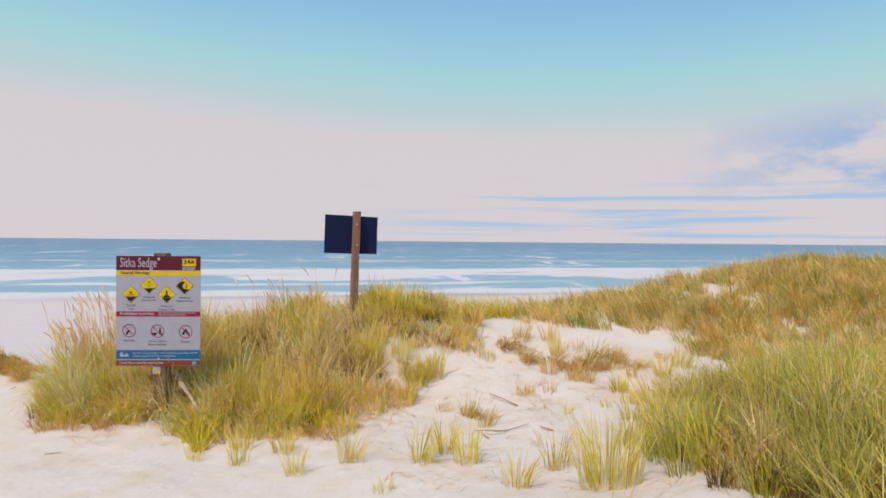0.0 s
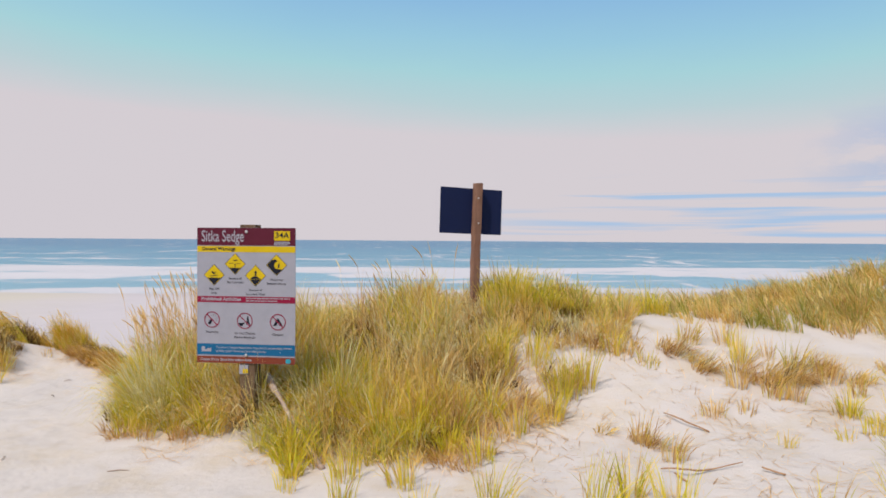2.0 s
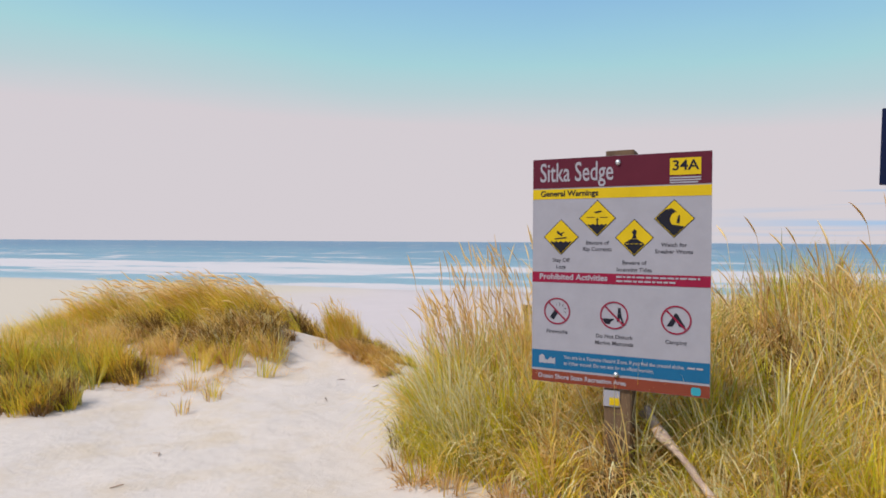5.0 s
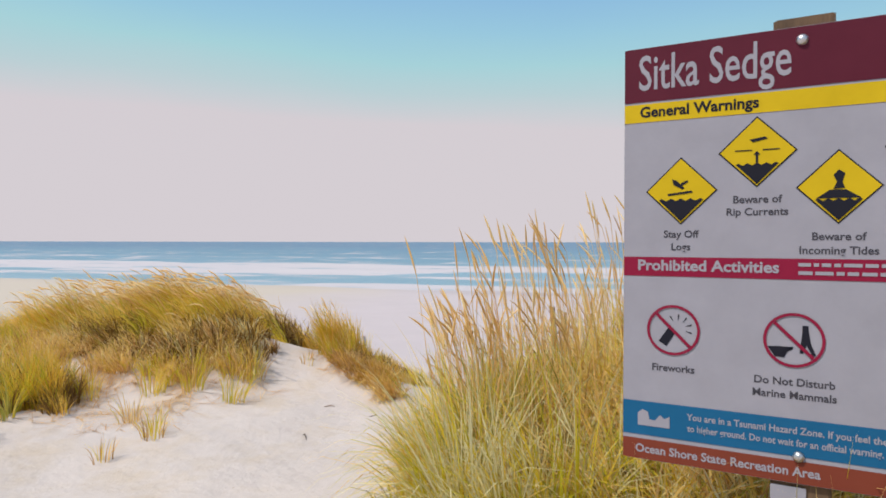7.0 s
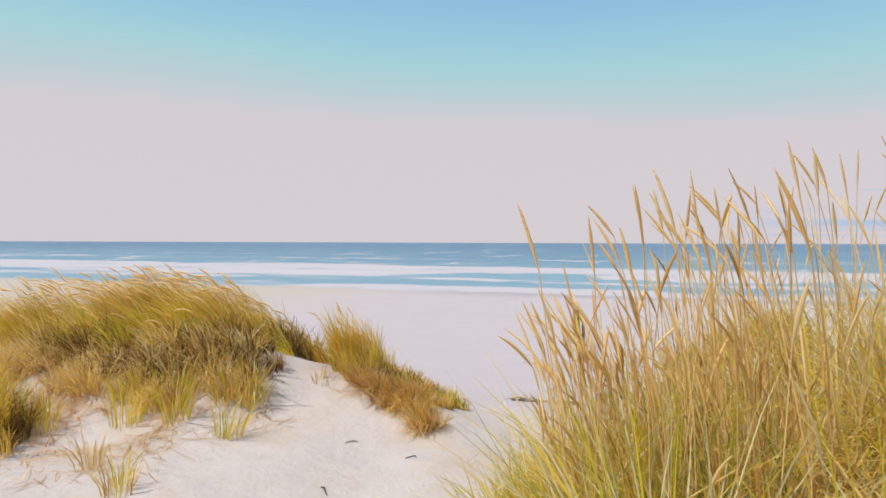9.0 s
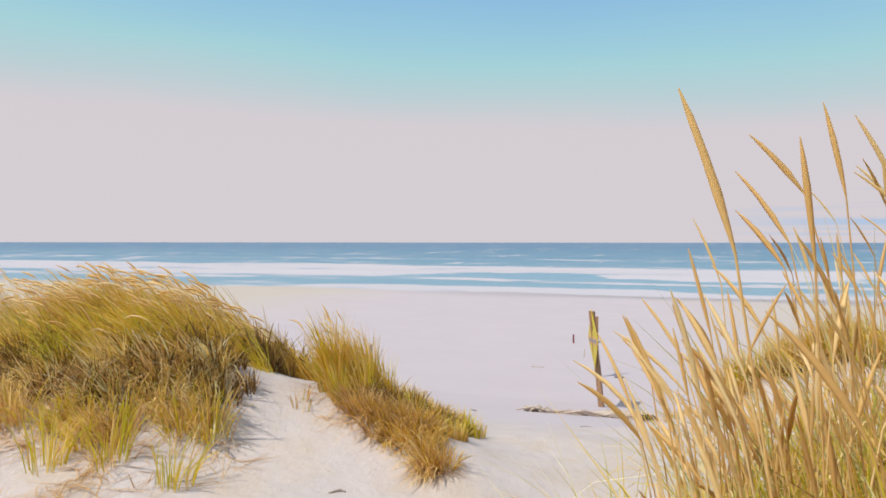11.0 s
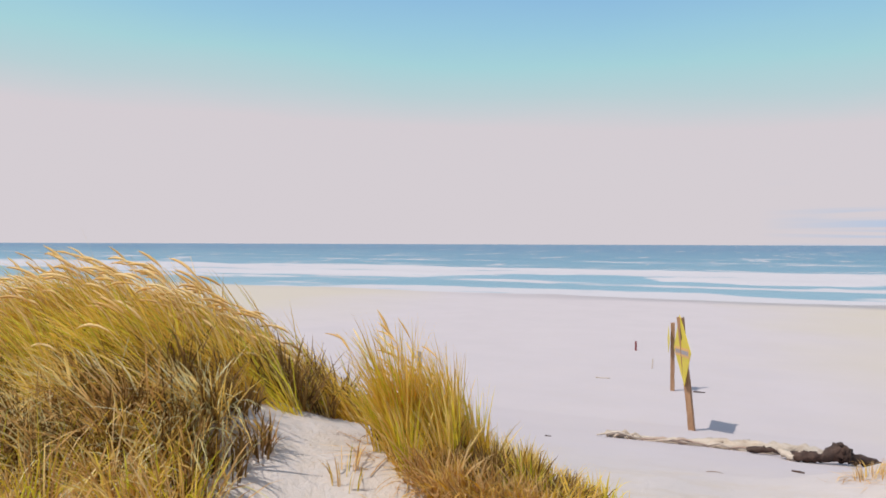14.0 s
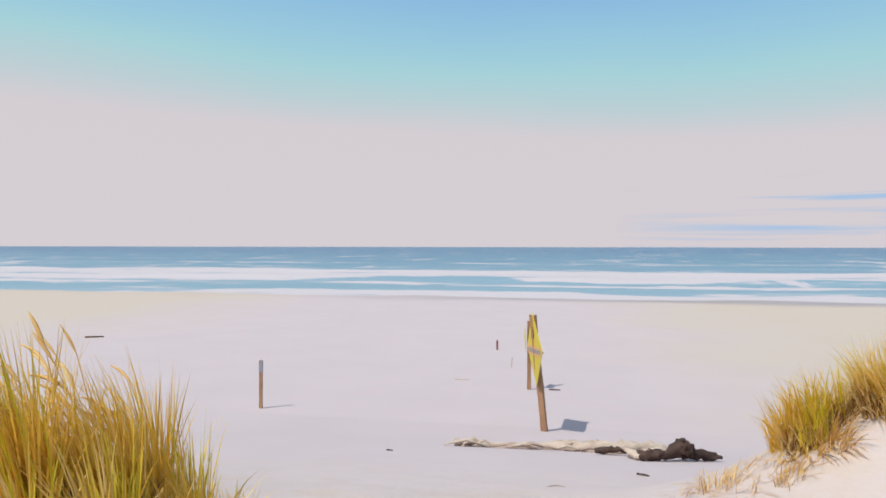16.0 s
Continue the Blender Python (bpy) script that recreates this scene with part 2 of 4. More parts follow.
def sea_material():
    along = (math.cos(radians(15)), math.sin(radians(15)), 0)

    def build(add):
        co = add("TexCoord").outputs["Object"]
        d = add("VectorMath", {0: co, 1: (SEA[0], SEA[1], 0)}, operation="DOT_PRODUCT").outputs["Value"]
        s = add("VectorMath", {0: co, 1: along}, operation="DOT_PRODUCT").outputs["Value"]
        sd = add("CombineXYZ", {"X": s, "Y": d}).outputs[0]
        wob = add("TexNoise", {"Vector": add("Mapping", {"Vector": sd, "Scale": (0.018, 0.01, 1)}).outputs[0], "Scale": 1.0, "Detail": 5.0, "Roughness": 0.55}).outputs["Fac"]
        dw = add("Math", {0: d, 1: add("MapRange", {"Value": wob, "From Min": 0.25, "From Max": 0.75, "To Min": -11.0, "To Max": 11.0}).outputs[0]}, operation="ADD").outputs[0]
        k = add("MapRange", {"Value": dw, "From Min": 55.0, "From Max": 275.0}).outputs[0]
        band = ramp(add, k, [(0.0, 0.75), (0.05, 0.72), (0.065, 0.33), (0.095, 0.33), (0.105, 0.56), (0.118, 0.54), (0.13, 0.30), (0.15, 0.72), (0.25, 0.74), (0.29, 0.42), (0.40, 0.33), (0.46, 0.49), (0.52, 0.50), (0.57, 0.30), (0.70, 0.43), (0.82, 0.28)])
        lace = add("TexNoise", {"Vector": add("Mapping", {"Vector": sd, "Scale": (0.035, 0.2, 1)}).outputs[0], "Scale": 1.0, "Detail": 7.0, "Roughness": 0.62}).outputs["Fac"]
        lace = add("MapRange", {"Value": lace, "From Min": 0.28, "From Max": 0.72, "To Min": -0.38, "To Max": 0.38}).outputs[0]
        f = add("Math", {0: band, 1: lace}, operation="ADD").outputs[0]
        foam = ramp(add, f, [(0.49, 0.0), (0.60, 1.0)])
        caps = add("TexNoise", {"Vector": add("Mapping", {"Vector": sd, "Scale": (0.10, 0.016, 1)}).outputs[0], "Scale": 1.0, "Detail": 5.0, "Roughness": 0.65}).outputs["Fac"]
        caps = ramp(add, caps, [(0.59, 0.0), (0.63, 0.9)])
        foam = add("Math", {0: foam, 1: caps}, operation="MAXIMUM").outputs[0]
        deep = add("MapRange", {"Value": d, "From Min": 70.0, "From Max": 520.0}).outputs[0]
        water = ramp(add, deep, [(0.0, (0.22, 0.325, 0.39)), (0.25, (0.12, 0.22, 0.30)), (1.0, (0.085, 0.155, 0.255))])
        tone = add("TexNoise", {"Vector": add("Mapping", {"Vector": sd, "Scale": (0.006, 0.05, 1)}).outputs[0], "Scale": 1.0, "Detail": 5.0}).outputs["Fac"]
        water = add("Mix", {0: ramp(add, tone, [(0.35, 0.0), (0.7, 0.6)]), 6: water, 7: (0.14, 0.25, 0.31, 1)}, data_type="RGBA").outputs[2]
        col = add("Mix", {0: foam, 6: water, 7: (0.47, 0.44, 0.46, 1)}, data_type="RGBA").outputs[2]
        chop = add("TexNoise", {"Vector": add("Mapping", {"Vector": sd, "Scale": (0.35, 0.9, 1)}).outputs[0], "Scale": 1.0, "Detail": 6.0, "Roughness": 0.6}).outputs["Fac"]
        bm = add("Bump", {"Strength": 0.6, "Distance": 0.25, "Height": chop}).outputs[0]
        rough = add("MapRange", {"Value": foam, "To Min": 0.45, "To Max": 0.95}).outputs[0]
        return add("BsdfPrincipled", {"Base Color": col, "Roughness": rough, "Normal": bm, "Specular IOR Level": 0.12}).outputs[0]
    return principled("sea_water_and_foam", build)


SAND, WATER = sand_material(), sea_material()
GREEN = grass_material("green_beach_grass", [(0.0, (0.29, 0.275, 0.015)), (0.3, (0.53, 0.48, 0.025)), (0.5, (0.69, 0.56, 0.04)), (0.7, (0.79, 0.58, 0.065)), (1.0, (0.86, 0.69, 0.20))], 0.5)
OLIVE = grass_material("olive_beach_grass", [(0.0, (0.17, 0.175, 0.03)), (0.3, (0.33, 0.32, 0.05)), (0.5, (0.46, 0.42, 0.085)), (0.7, (0.58, 0.48, 0.14)), (1.0, (0.74, 0.61, 0.28))], 0.5)
SILVER = grass_material("silvery_beach_grass", [(0.0, (0.42, 0.37, 0.15)), (0.35, (0.65, 0.58, 0.29)), (0.7, (0.82, 0.76, 0.47)), (1.0, (0.92, 0.87, 0.64))], 0.4)
STRAW = grass_material("dry_beach_grass", [(0.0, (0.28, 0.15, 0.035)), (0.22, (0.59, 0.35, 0.065)), (0.45, (0.79, 0.53, 0.13)), (0.72, (0.86, 0.66, 0.27)), (1.0, (0.91, 0.79, 0.48))], 0.5)
DEAD = grass_material("dead_brown_grass", [(0.0, (0.28, 0.13, 0.045)), (0.35, (0.53, 0.30, 0.10)), (0.65, (0.74, 0.49, 0.21)), (1.0, (0.88, 0.71, 0.44))], 0.4)
# dead thatch, coloured dark to paint shade into the gaps between blades
THATCH_SHADE = grass_material("brown_thatch_and_gap_shade", [(0.0, (0.08, 0.04, 0.015)), (0.5, (0.22, 0.12, 0.035)), (1.0, (0.42, 0.25, 0.08))], 0.4)
GOLDEN = grass_material("golden_brown_grass", [(0.0, (0.26, 0.13, 0.012)), (0.25, (0.50, 0.29, 0.025)), (0.5, (0.72, 0.45, 0.05)), (0.75, (0.84, 0.54, 0.10)), (1.0, (0.93, 0.71, 0.27))], 0.55)
SEED = grass_material("ripe_seed_heads", [(0.0, (0.68, 0.40, 0.13)), (0.5, (0.86, 0.60, 0.24)), (1.0, (0.94, 0.78, 0.46))], 0.25)
POST = grainy("weathered_brown_timber", (0.06, 0.036, 0.022), (0.155, 0.092, 0.05), 3.0, 0.8, 0.5, 40, (6, 6, 0.6))
TAN = grainy("sun_bleached_tan_timber", (0.23, 0.12, 0.065), (0.43, 0.25, 0.14), 3.0, 0.8, 0.4, 40, (6, 6, 0.6))
UMBER = grainy("red_brown_timber", (0.13, 0.06, 0.04), (0.29, 0.15, 0.10), 3.0, 0.8, 0.4, 40, (6, 6, 0.6))
WHITE = painted("white_sign_face", (0.28, 0.272, 0.315))
MAROON = painted("maroon_sign_band", (0.085, 0.011, 0.024))
RUST = painted("red_brown_sign_band", (0.17, 0.038, 0.022))
CRIMSON = painted("crimson_sign_band", (0.21, 0.009, 0.036))
YELLOW = painted("yellow_sign_film", (0.51, 0.35, 0.008))
SKYBLUE = painted("blue_sign_band", (0.009, 0.095, 0.21))
INK = painted("black_sign_ink", (0.012, 0.012, 0.02))
FADED = painted("faded_grey_ink", (0.055, 0.052, 0.065))
NAVY = painted("dark_navy_sheet", (0.008, 0.014, 0.055), 0.7)
TEAL = painted("teal_badge", (0.03, 0.25, 0.33))
LEMON = painted("faded_yellow_sign_sheet", (0.58, 0.46, 0.045))
ORANGE = painted("faded_orange_plate", (0.62, 0.36, 0.14))
STEEL = grainy("galvanised_steel", (0.45, 0.45, 0.46), (0.65, 0.65, 0.66), 20, 0.35, 0.05, 200, metal=1.0)
DRIFT = grainy("bleached_driftwood", (0.30, 0.22, 0.16), (0.62, 0.53, 0.45), 2.2, 0.85, 0.6, 30, (1, 6, 6))
ROOT = grainy("grey_brown_branch", (0.20, 0.12, 0.09), (0.55, 0.43, 0.35), 2.5, 0.85, 0.6, 30, (3, 3, 3))
CHAR = grainy("charred_wood", (0.010, 0.005, 0.004), (0.10, 0.055, 0.04), 6.0, 0.75, 0.8, 40)
BRICKRED = painted("red_brown_marker", (0.20, 0.05, 0.05))


# ---- mesh helpers ----
def part(name, bm, material, parent, label=""):
    me = bpy.data.meshes.new(name)
    bm.to_mesh(me)
    bm.free()
    me.materials.append(material)
    ob = new(name, me)
    ob.parent = parent
    return tagged(ob, label)


def thing(name, m, label, category, group=""):
    ob = new(name)
    ob.empty_display_size = 0.1
    ob.matrix_world = m
    return tagged(ob, label, category, group)


def plate(w, h, depth, bevel=0.0, centre=(0, 0, 0), corner=0.0):
    """A sheet in the x-z plane, its face towards -y."""
    bm = bmesh.new()
    pts = []
    if corner:
        for sx, sz, a0 in ((1, 1, 0), (-1, 1, 90), (-1, -1, 180), (1, -1, 270)):
            for k in range(5):
                a = radians(a0 + 22.5 * k)
                pts.append((sx * (w / 2 - corner) + corner * math.cos(a), sz * (h / 2 - corner) + corner * math.sin(a)))
    else:
        pts = [(w / 2, h / 2), (-w / 2, h / 2), (-w / 2, -h / 2), (w / 2, -h / 2)]
    return outline(pts, depth, centre, bm, bevel)


def outline(pts, depth, centre=(0, 0, 0), bm=None, bevel=0.0):
    bm = bm or bmesh.new()
    cx, cy, cz = centre
    front = [bm.verts.new((cx + x, cy - depth / 2, cz + z)) for x, z in pts]
    back = [bm.verts.new((cx + x, cy + depth / 2, cz + z)) for x, z in pts]
    n = len(pts)
    bm.faces.new(front)
    bm.faces.new(back[::-1])
    for i in range(n):
        j = (i + 1) % n
        bm.faces.new((front[j], front[i], back[i], back[j]))
    bmesh.ops.recalc_face_normals(bm, faces=bm.faces)
    if bevel:
        bmesh.ops.bevel(bm, geom=bm.edges[:], offset=bevel, segments=2, affect="EDGES")
    return bm


def ring(radius, inner, depth, centre, n=40):
    bm = bmesh.new()
    cx, cy, cz = centre
    rows = []
    for r, y in ((radius, -depth / 2), (inner, -depth / 2), (inner, depth / 2), (radius, depth / 2)):
        rows.append([bm.verts.new((cx + r * math.cos(6.28318 * k / n), cy + y, cz + r * math.sin(6.28318 * k / n))) for k in range(n)])
    for a in range(4):
        for k in range(n):
            j = (k + 1) % n
            bm.faces.new((rows[a][k], rows[a][j], rows[(a + 1) % 4][j], rows[(a + 1) % 4][k]))
    bmesh.ops.recalc_face_normals(bm, faces=bm.faces)
    return bm


def timber(w, d, z0, z1, seed, wear=0.006, bevel=0.008, lean=(0, 0)):
    """An upright sawn post with worn arrises and slightly uneven faces."""
    bm = bmesh.new()
    r = random.Random(seed)
    rows = []
    n = max(4, int((z1 - z0) / 0.12))
    for k in range(n + 1):
        z = z0 + (z1 - z0) * k / n
        ox, oy = lean[0] * (z - z0), lean[1] * (z - z0)
        c = bevel
        shape = [(w / 2 - c, -d / 2), (w / 2, -d / 2 + c), (w / 2, d / 2 - c), (w / 2 - c, d / 2), (-w / 2 + c, d / 2), (-w / 2, d / 2 - c), (-w / 2, -d / 2 + c), (-w / 2 + c, -d / 2)]
        rows.append([bm.verts.new((x + ox + r.uniform(-wear, wear) * 0.5, y + oy + r.uniform(-wear, wear) * 0.5, z + (r.uniform(-wear, wear) if k == n else 0))) for x, y in shape])
    for a, b in zip(rows, rows[1:]):
        for k in range(8):
            bm.faces.new((a[k], a[(k + 1) % 8], b[(k + 1) % 8], b[k]))
    bm.faces.new(rows[-1])
    bm.faces.new(rows[0][::-1])
    bmesh.ops.recalc_face_normals(bm, faces=bm.faces)
    return bm


def dome(radius, height, centre, n=16):
    """A round bolt head that faces -y."""
    bm = bmesh.new()
    cx, cy, cz = centre
    rows = []
    for a in (0, 30, 60, 80):
        rr, up = radius * math.cos(radians(a)), height * math.sin(radians(a))
        rows.append([bm.verts.new((cx + rr * math.cos(6.28318 * k / n), cy - up, cz + rr * math.sin(6.28318 * k / n))) for k in range(n)])
    for a, b in zip(rows, rows[1:]):
        for k in range(n):
            bm.faces.new((a[k], a[(k + 1) % n], b[(k + 1) % n], b[k]))
    bm.faces.new(rows[-1])
    bmesh.ops.recalc_face_normals(bm, faces=bm.faces)
    for f in bm.faces:
        f.smooth = True
    return bm


def lettering(text, size, centre, parent, material, width=0.0, name="lettering", bold=0.0):
    """Raised letters in the x-z plane that face -y. width: stretched to that width."""
    cu = bpy.data.curves.new("letters", "FONT")
    cu.body, cu.size, cu.align_x, cu.align_y, cu.extrude, cu.offset, cu.resolution_u = text, size, "CENTER", "CENTER", 0.0004, bold, 3
    ob = bpy.data.objects.new("letters", cu)
    scene.collection.objects.link(ob)
    bpy.context.view_layer.update()
    me = bpy.data.meshes.new_from_object(ob.evaluated_get(bpy.context.evaluated_depsgraph_get()))
    bpy.data.objects.remove(ob)
    xs = [v.co.x for v in me.vertices]
    k = width / (max(xs) - min(xs)) if width else 1.0
    me.transform(Matrix.Translation(centre) @ Matrix.Rotation(radians(90), 4, "X") @ Matrix.Diagonal((k, 1, 1, 1)))
    me.name = name
    me.materials.clear()
    me.materials.append(material)
    ob = new(name, me)
    ob.parent = parent
    return ob


def tube(points, radii, n=8, seed=0, rough=0.0):
    """A tapered uneven limb along a line of points."""
    bm = bmesh.new()
    r = random.Random(seed)
    rows = []
    pts = [Vector(p) for p in points]
    for i, p in enumerate(pts):
        way = (pts[min(i + 1, len(pts) - 1)] - pts[max(i - 1, 0)]).normalized()
        side = way.cross(Vector((0, 0, 1))).normalized()
        up = side.cross(way)
        rows.append([])
        for k in range(n):
            a = 6.28318 * k / n
            rr = radii[i] * (1 + r.uniform(-rough, rough))
            rows[-1].append(bm.verts.new(p + side * rr * math.cos(a) + up * rr * math.sin(a)))
    for a, b in zip(rows, rows[1:]):
        for k in range(n):
            bm.faces.new((a[k], a[(k + 1) % n], b[(k + 1) % n], b[k]))
    bm.faces.new(rows[0])
    bm.faces.new(rows[-1])
    bmesh.ops.recalc_face_normals(bm, faces=bm.faces)
    return bm


def sheet(name, xs, ys, height, material):
    X, Y = np.meshgrid(xs, ys)
    Z = height(X, Y)
    co = np.stack([X, Y, Z], -1).reshape(-1, 3)
    nx, ny = len(xs), len(ys)
    i = (np.arange(ny - 1)[:, None] * nx + np.arange(nx - 1)[None, :]).ravel()
    quads = np.stack([i, i + 1, i + nx + 1, i + nx], -1)
    me = bpy.data.meshes.new(name)
    me.from_pydata(co.tolist(), [], quads.tolist())
    me.shade_smooth()
    me.materials.append(material)
    return new(name, me)


def spaced(lo, hi, step, reach, growth=1.18):
    """Even steps from lo to hi, then ever longer ones out to reach on both sides."""
    mid = list(np.arange(lo, hi + step / 2, step))
    out, s = [], step
    while (out[-1] if out else 0) < reach:
        s *= growth
        out.append((out[-1] if out else 0) + s)
    return np.array([lo - o for o in out[::-1]] + mid + [mid[-1] + o for o in out])


# ---- ground and sea ----
beach = sheet("ground", spaced(-14, 9, 0.11, 6500), spaced(-4, 20, 0.11, 6500), ground, SAND)
tagged(beach, "pale dry dune and beach sand trodden by feet", "sand", kind="structure")


def swell(s, d):
    z = 0.10 * ripple(s, d, 28, 11) * np.clip((d - SHORE) / 20, 0, 1) + 0.03 * ripple(s, d, 7, 12) * np.clip((d - SHORE) / 8, 0, 1)
    for d0, h, w in ((73, 0.2, 2.6), (90, 0.5, 3.4), (112, 0.4, 4.0), (152, 0.45, 4.5), (195, 0.35, 5.5)):
        wob = d0 + 5 * ripple(s, np.zeros_like(s) + d0, 120, int(d0))
        u = (d - wob) / w
        z = z + h * np.exp(-np.where(u > 0, u * u * 0.35, u * u * 1.6)) * (0.65 + 0.35 * ripple(s, np.zeros_like(s), 45, int(d0) + 1))
    return z


def sea_sheet():
    ob = sheet("sea", spaced(-160, 160, 2.0, 6500, 1.12), np.concatenate([np.arange(57, 220, 0.7), 220 + np.cumsum(1.15 ** np.arange(1, 50))]), lambda s, d: swell(s, d), WATER)
    c, s = math.cos(radians(15)), math.sin(radians(15))
    co = np.empty(len(ob.data.vertices) * 3)
    ob.data.vertices.foreach_get("co", co)
    co = co.reshape(-1, 3)
    x, y = co[:, 0] * c - co[:, 1] * s, co[:, 0] * s + co[:, 1] * c
    ob.data.vertices.foreach_set("co", np.stack([x, y, co[:, 2] + SEA_Z], -1).ravel())
    ob.data.update()
    return tagged(ob, "blue-green sea with white breakers rolling in", "sea", kind="structure")


sea_sheet()


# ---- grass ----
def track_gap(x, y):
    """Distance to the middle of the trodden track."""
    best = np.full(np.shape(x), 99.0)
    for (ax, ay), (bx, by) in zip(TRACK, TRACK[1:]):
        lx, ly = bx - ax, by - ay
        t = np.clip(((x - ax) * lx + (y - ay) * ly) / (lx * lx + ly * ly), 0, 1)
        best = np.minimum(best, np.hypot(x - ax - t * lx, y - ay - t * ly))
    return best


LEVELS = ((0.0, 0.75), (0.3, 1.0), (0.58, 0.86), (0.82, 0.5), (1.0, 0.0))


def strips(x, y, length, dx, dy, tilt0, tilt1, width, face, lift):
    """Curved tapering blades that keep their length: tilt0 and tilt1 are the angles from upright at foot and tip. Nine corners each."""
    vs = []
    cx, cy = np.cos(face), np.sin(face)
    px, py, pz, last = x.copy(), y.copy(), ground(x, y) - 0.02, 0.0
    for t, w in LEVELS:
        if t:
            a = tilt0 + (tilt1 - tilt0) * ((t + last) / 2) ** 1.25
            step = length * (t - last)
            px, py, pz = px + dx * step * np.sin(a), py + dy * step * np.sin(a), pz + step * np.cos(a)
            pz = np.maximum(pz, ground(px, py) + lift)
            last = t
        if w:
            vs += [np.stack([px - cx * width * w / 2, py - cy * width * w / 2, pz], -1), np.stack([px + cx * width * w / 2, py + cy * width * w / 2, pz], -1)]
        else:
            vs.append(np.stack([px, py, pz], -1))
    return np.stack(vs, 1)


def grass_object(name, verts, kinds, materials, label, category="grass", kind="stuff", origin=None):
    """One mesh of blades; kinds: each blade's place in the list of materials."""
    n = len(verts)
    me = bpy.data.meshes.new(name)
    me.vertices.add(n * 9)
    co = verts.reshape(-1, 3)
    if origin is not None:
        co = co - np.array(origin)
    me.vertices.foreach_set("co", co.ravel())
    b = (np.arange(n) * 9)[:, None]
    loops = (b + np.array([0, 1, 3, 2, 2, 3, 5, 4, 4, 5, 7, 6, 6, 7, 8])[None]).ravel()
    me.loops.add(len(loops))
    me.loops.foreach_set("vertex_index", loops)
    me.polygons.add(n * 4)
    start = ((np.arange(n) * 15)[:, None] + np.array([0, 4, 8, 12])[None]).ravel()
    me.polygons.foreach_set("loop_start", start)
    for m in materials:
        me.materials.append(m)
    me.polygons.foreach_set("material_index", np.repeat(kinds.astype(int), 4))
    me.polygons.foreach_set("use_smooth", np.ones(n * 4, bool))
    me.update(calc_edges=True)
    me.validate()
    ob = new(name, me)
    if origin is not None:
        ob.location = origin
    return tagged(ob, label, category, kind=kind)


def tuft_blades(r, tx, ty, count, height, spread, wind, width, tuft_kind, shares, droop=0.55, stiff=0.25, true=0.72):
    """Blades that spring from tufts at tx, ty; wind: the way and strength that they lean; true: the share of blades of the tuft's own kind."""
    n = len(tx)
    k = np.repeat(np.arange(n), count)
    m = len(k)
    a, q = r.uniform(0, 6.283, m), np.sqrt(r.uniform(0, 1, m))
    x, y = tx[k] + spread * q * np.cos(a), ty[k] + spread * q * np.sin(a)
    length = height[k] * r.uniform(0.5, 1.06, m)
    own = r.uniform(0.1, 1.0, m) * droop
    tuft_lean = r.uniform(-0.22, 0.22, (n, 2))[k]
    gust = r.uniform(0.55, 1.3, m)
    dx, dy = np.cos(a) * own + wind[0] * gust + tuft_lean[:, 0], np.sin(a) * own + wind[1] * gust + tuft_lean[:, 1]
    lean = np.hypot(dx, dy) + 1e-6
    if math.hypot(*wind) > 0.4:  # what stands up against the wind stays short
        length = length * np.minimum(1, 0.45 + 0.6 * lean / math.hypot(*wind))
    tilt1 = np.minimum(lean * r.uniform(1.0, 2.5, m), 2.5)
    kinds = np.where(r.uniform(0, 1, m) < true, tuft_kind[k], r.choice(len(shares), m, p=shares))
    v = strips(x, y, length, dx / lean, dy / lean, stiff * lean, tilt1, width * r.uniform(0.6, 1.3, m), r.uniform(0, 3.14, m), 0.006 + 0.05 * r.uniform(0, 1, m) ** 2)
    return v, kinds


def in_ellipses(r, ellipses, density, keep_off=0.0, gaps=-0.55):
    xs, ys, hs = [], [], []
    for cx, cy, rx, ry, rot, h in ellipses:
        n = int(density * 3.1416 * rx * ry)
        a, q = r.uniform(0, 6.283, n), np.sqrt(r.uniform(0, 1, n))
        u, v = rx * q * np.cos(a), ry * q * np.sin(a)
        c, s = math.cos(radians(rot)), math.sin(radians(rot))
        xs.append(cx + u * c - v * s), ys.append(cy + u * s + v * c)
        hs.append(h * (1.0 - 0.4 * q ** 4) * r.uniform(0.65, 1.12, n))
    x, y, h = np.concatenate(xs), np.concatenate(ys), np.concatenate(hs)
    clear = (np.abs(x + 3.12) < 0.2) & (y < 6.68)  # bare foot of the sign post
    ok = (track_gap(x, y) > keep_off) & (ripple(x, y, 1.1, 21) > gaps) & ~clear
    return x[ok], y[ok], h[ok]


def patch(label, ellipses, density, count, seed, wind, width, mix, spread=0.07, keep_off=0.55, droop=0.55, gaps=-0.55, stiff=0.25, clump=0.7, true=0.72):
    """A stand of tufts. mix: the materials and their shares; neighbouring tufts tend to be of one kind."""
    r = np.random.RandomState(seed)
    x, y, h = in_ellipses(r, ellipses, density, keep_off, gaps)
    shares = np.array([s for _, s in mix], float)
    shares /= shares.sum()
    field = ripple(x, y, 0.75, seed + 50) * 0.5 + ripple(x, y, 0.3, seed + 51) * 0.3 + r.normal(0, 1 - clump, len(x))
    rank = np.argsort(np.argsort(field)) / max(1, len(x))
    tuft_kind = np.searchsorted(np.cumsum(shares), rank, side="right").clip(0, len(mix) - 1)
    h = h * (1 + 0.18 * np.clip(ripple(x, y, 0.5, seed + 52), -1, 1))
    v, kinds = tuft_blades(r, x, y, count, h, spread, wind, width, tuft_kind, shares, droop, stiff, true)
    return grass_object("dune_grass", v, kinds, [m for m, _ in mix], label)


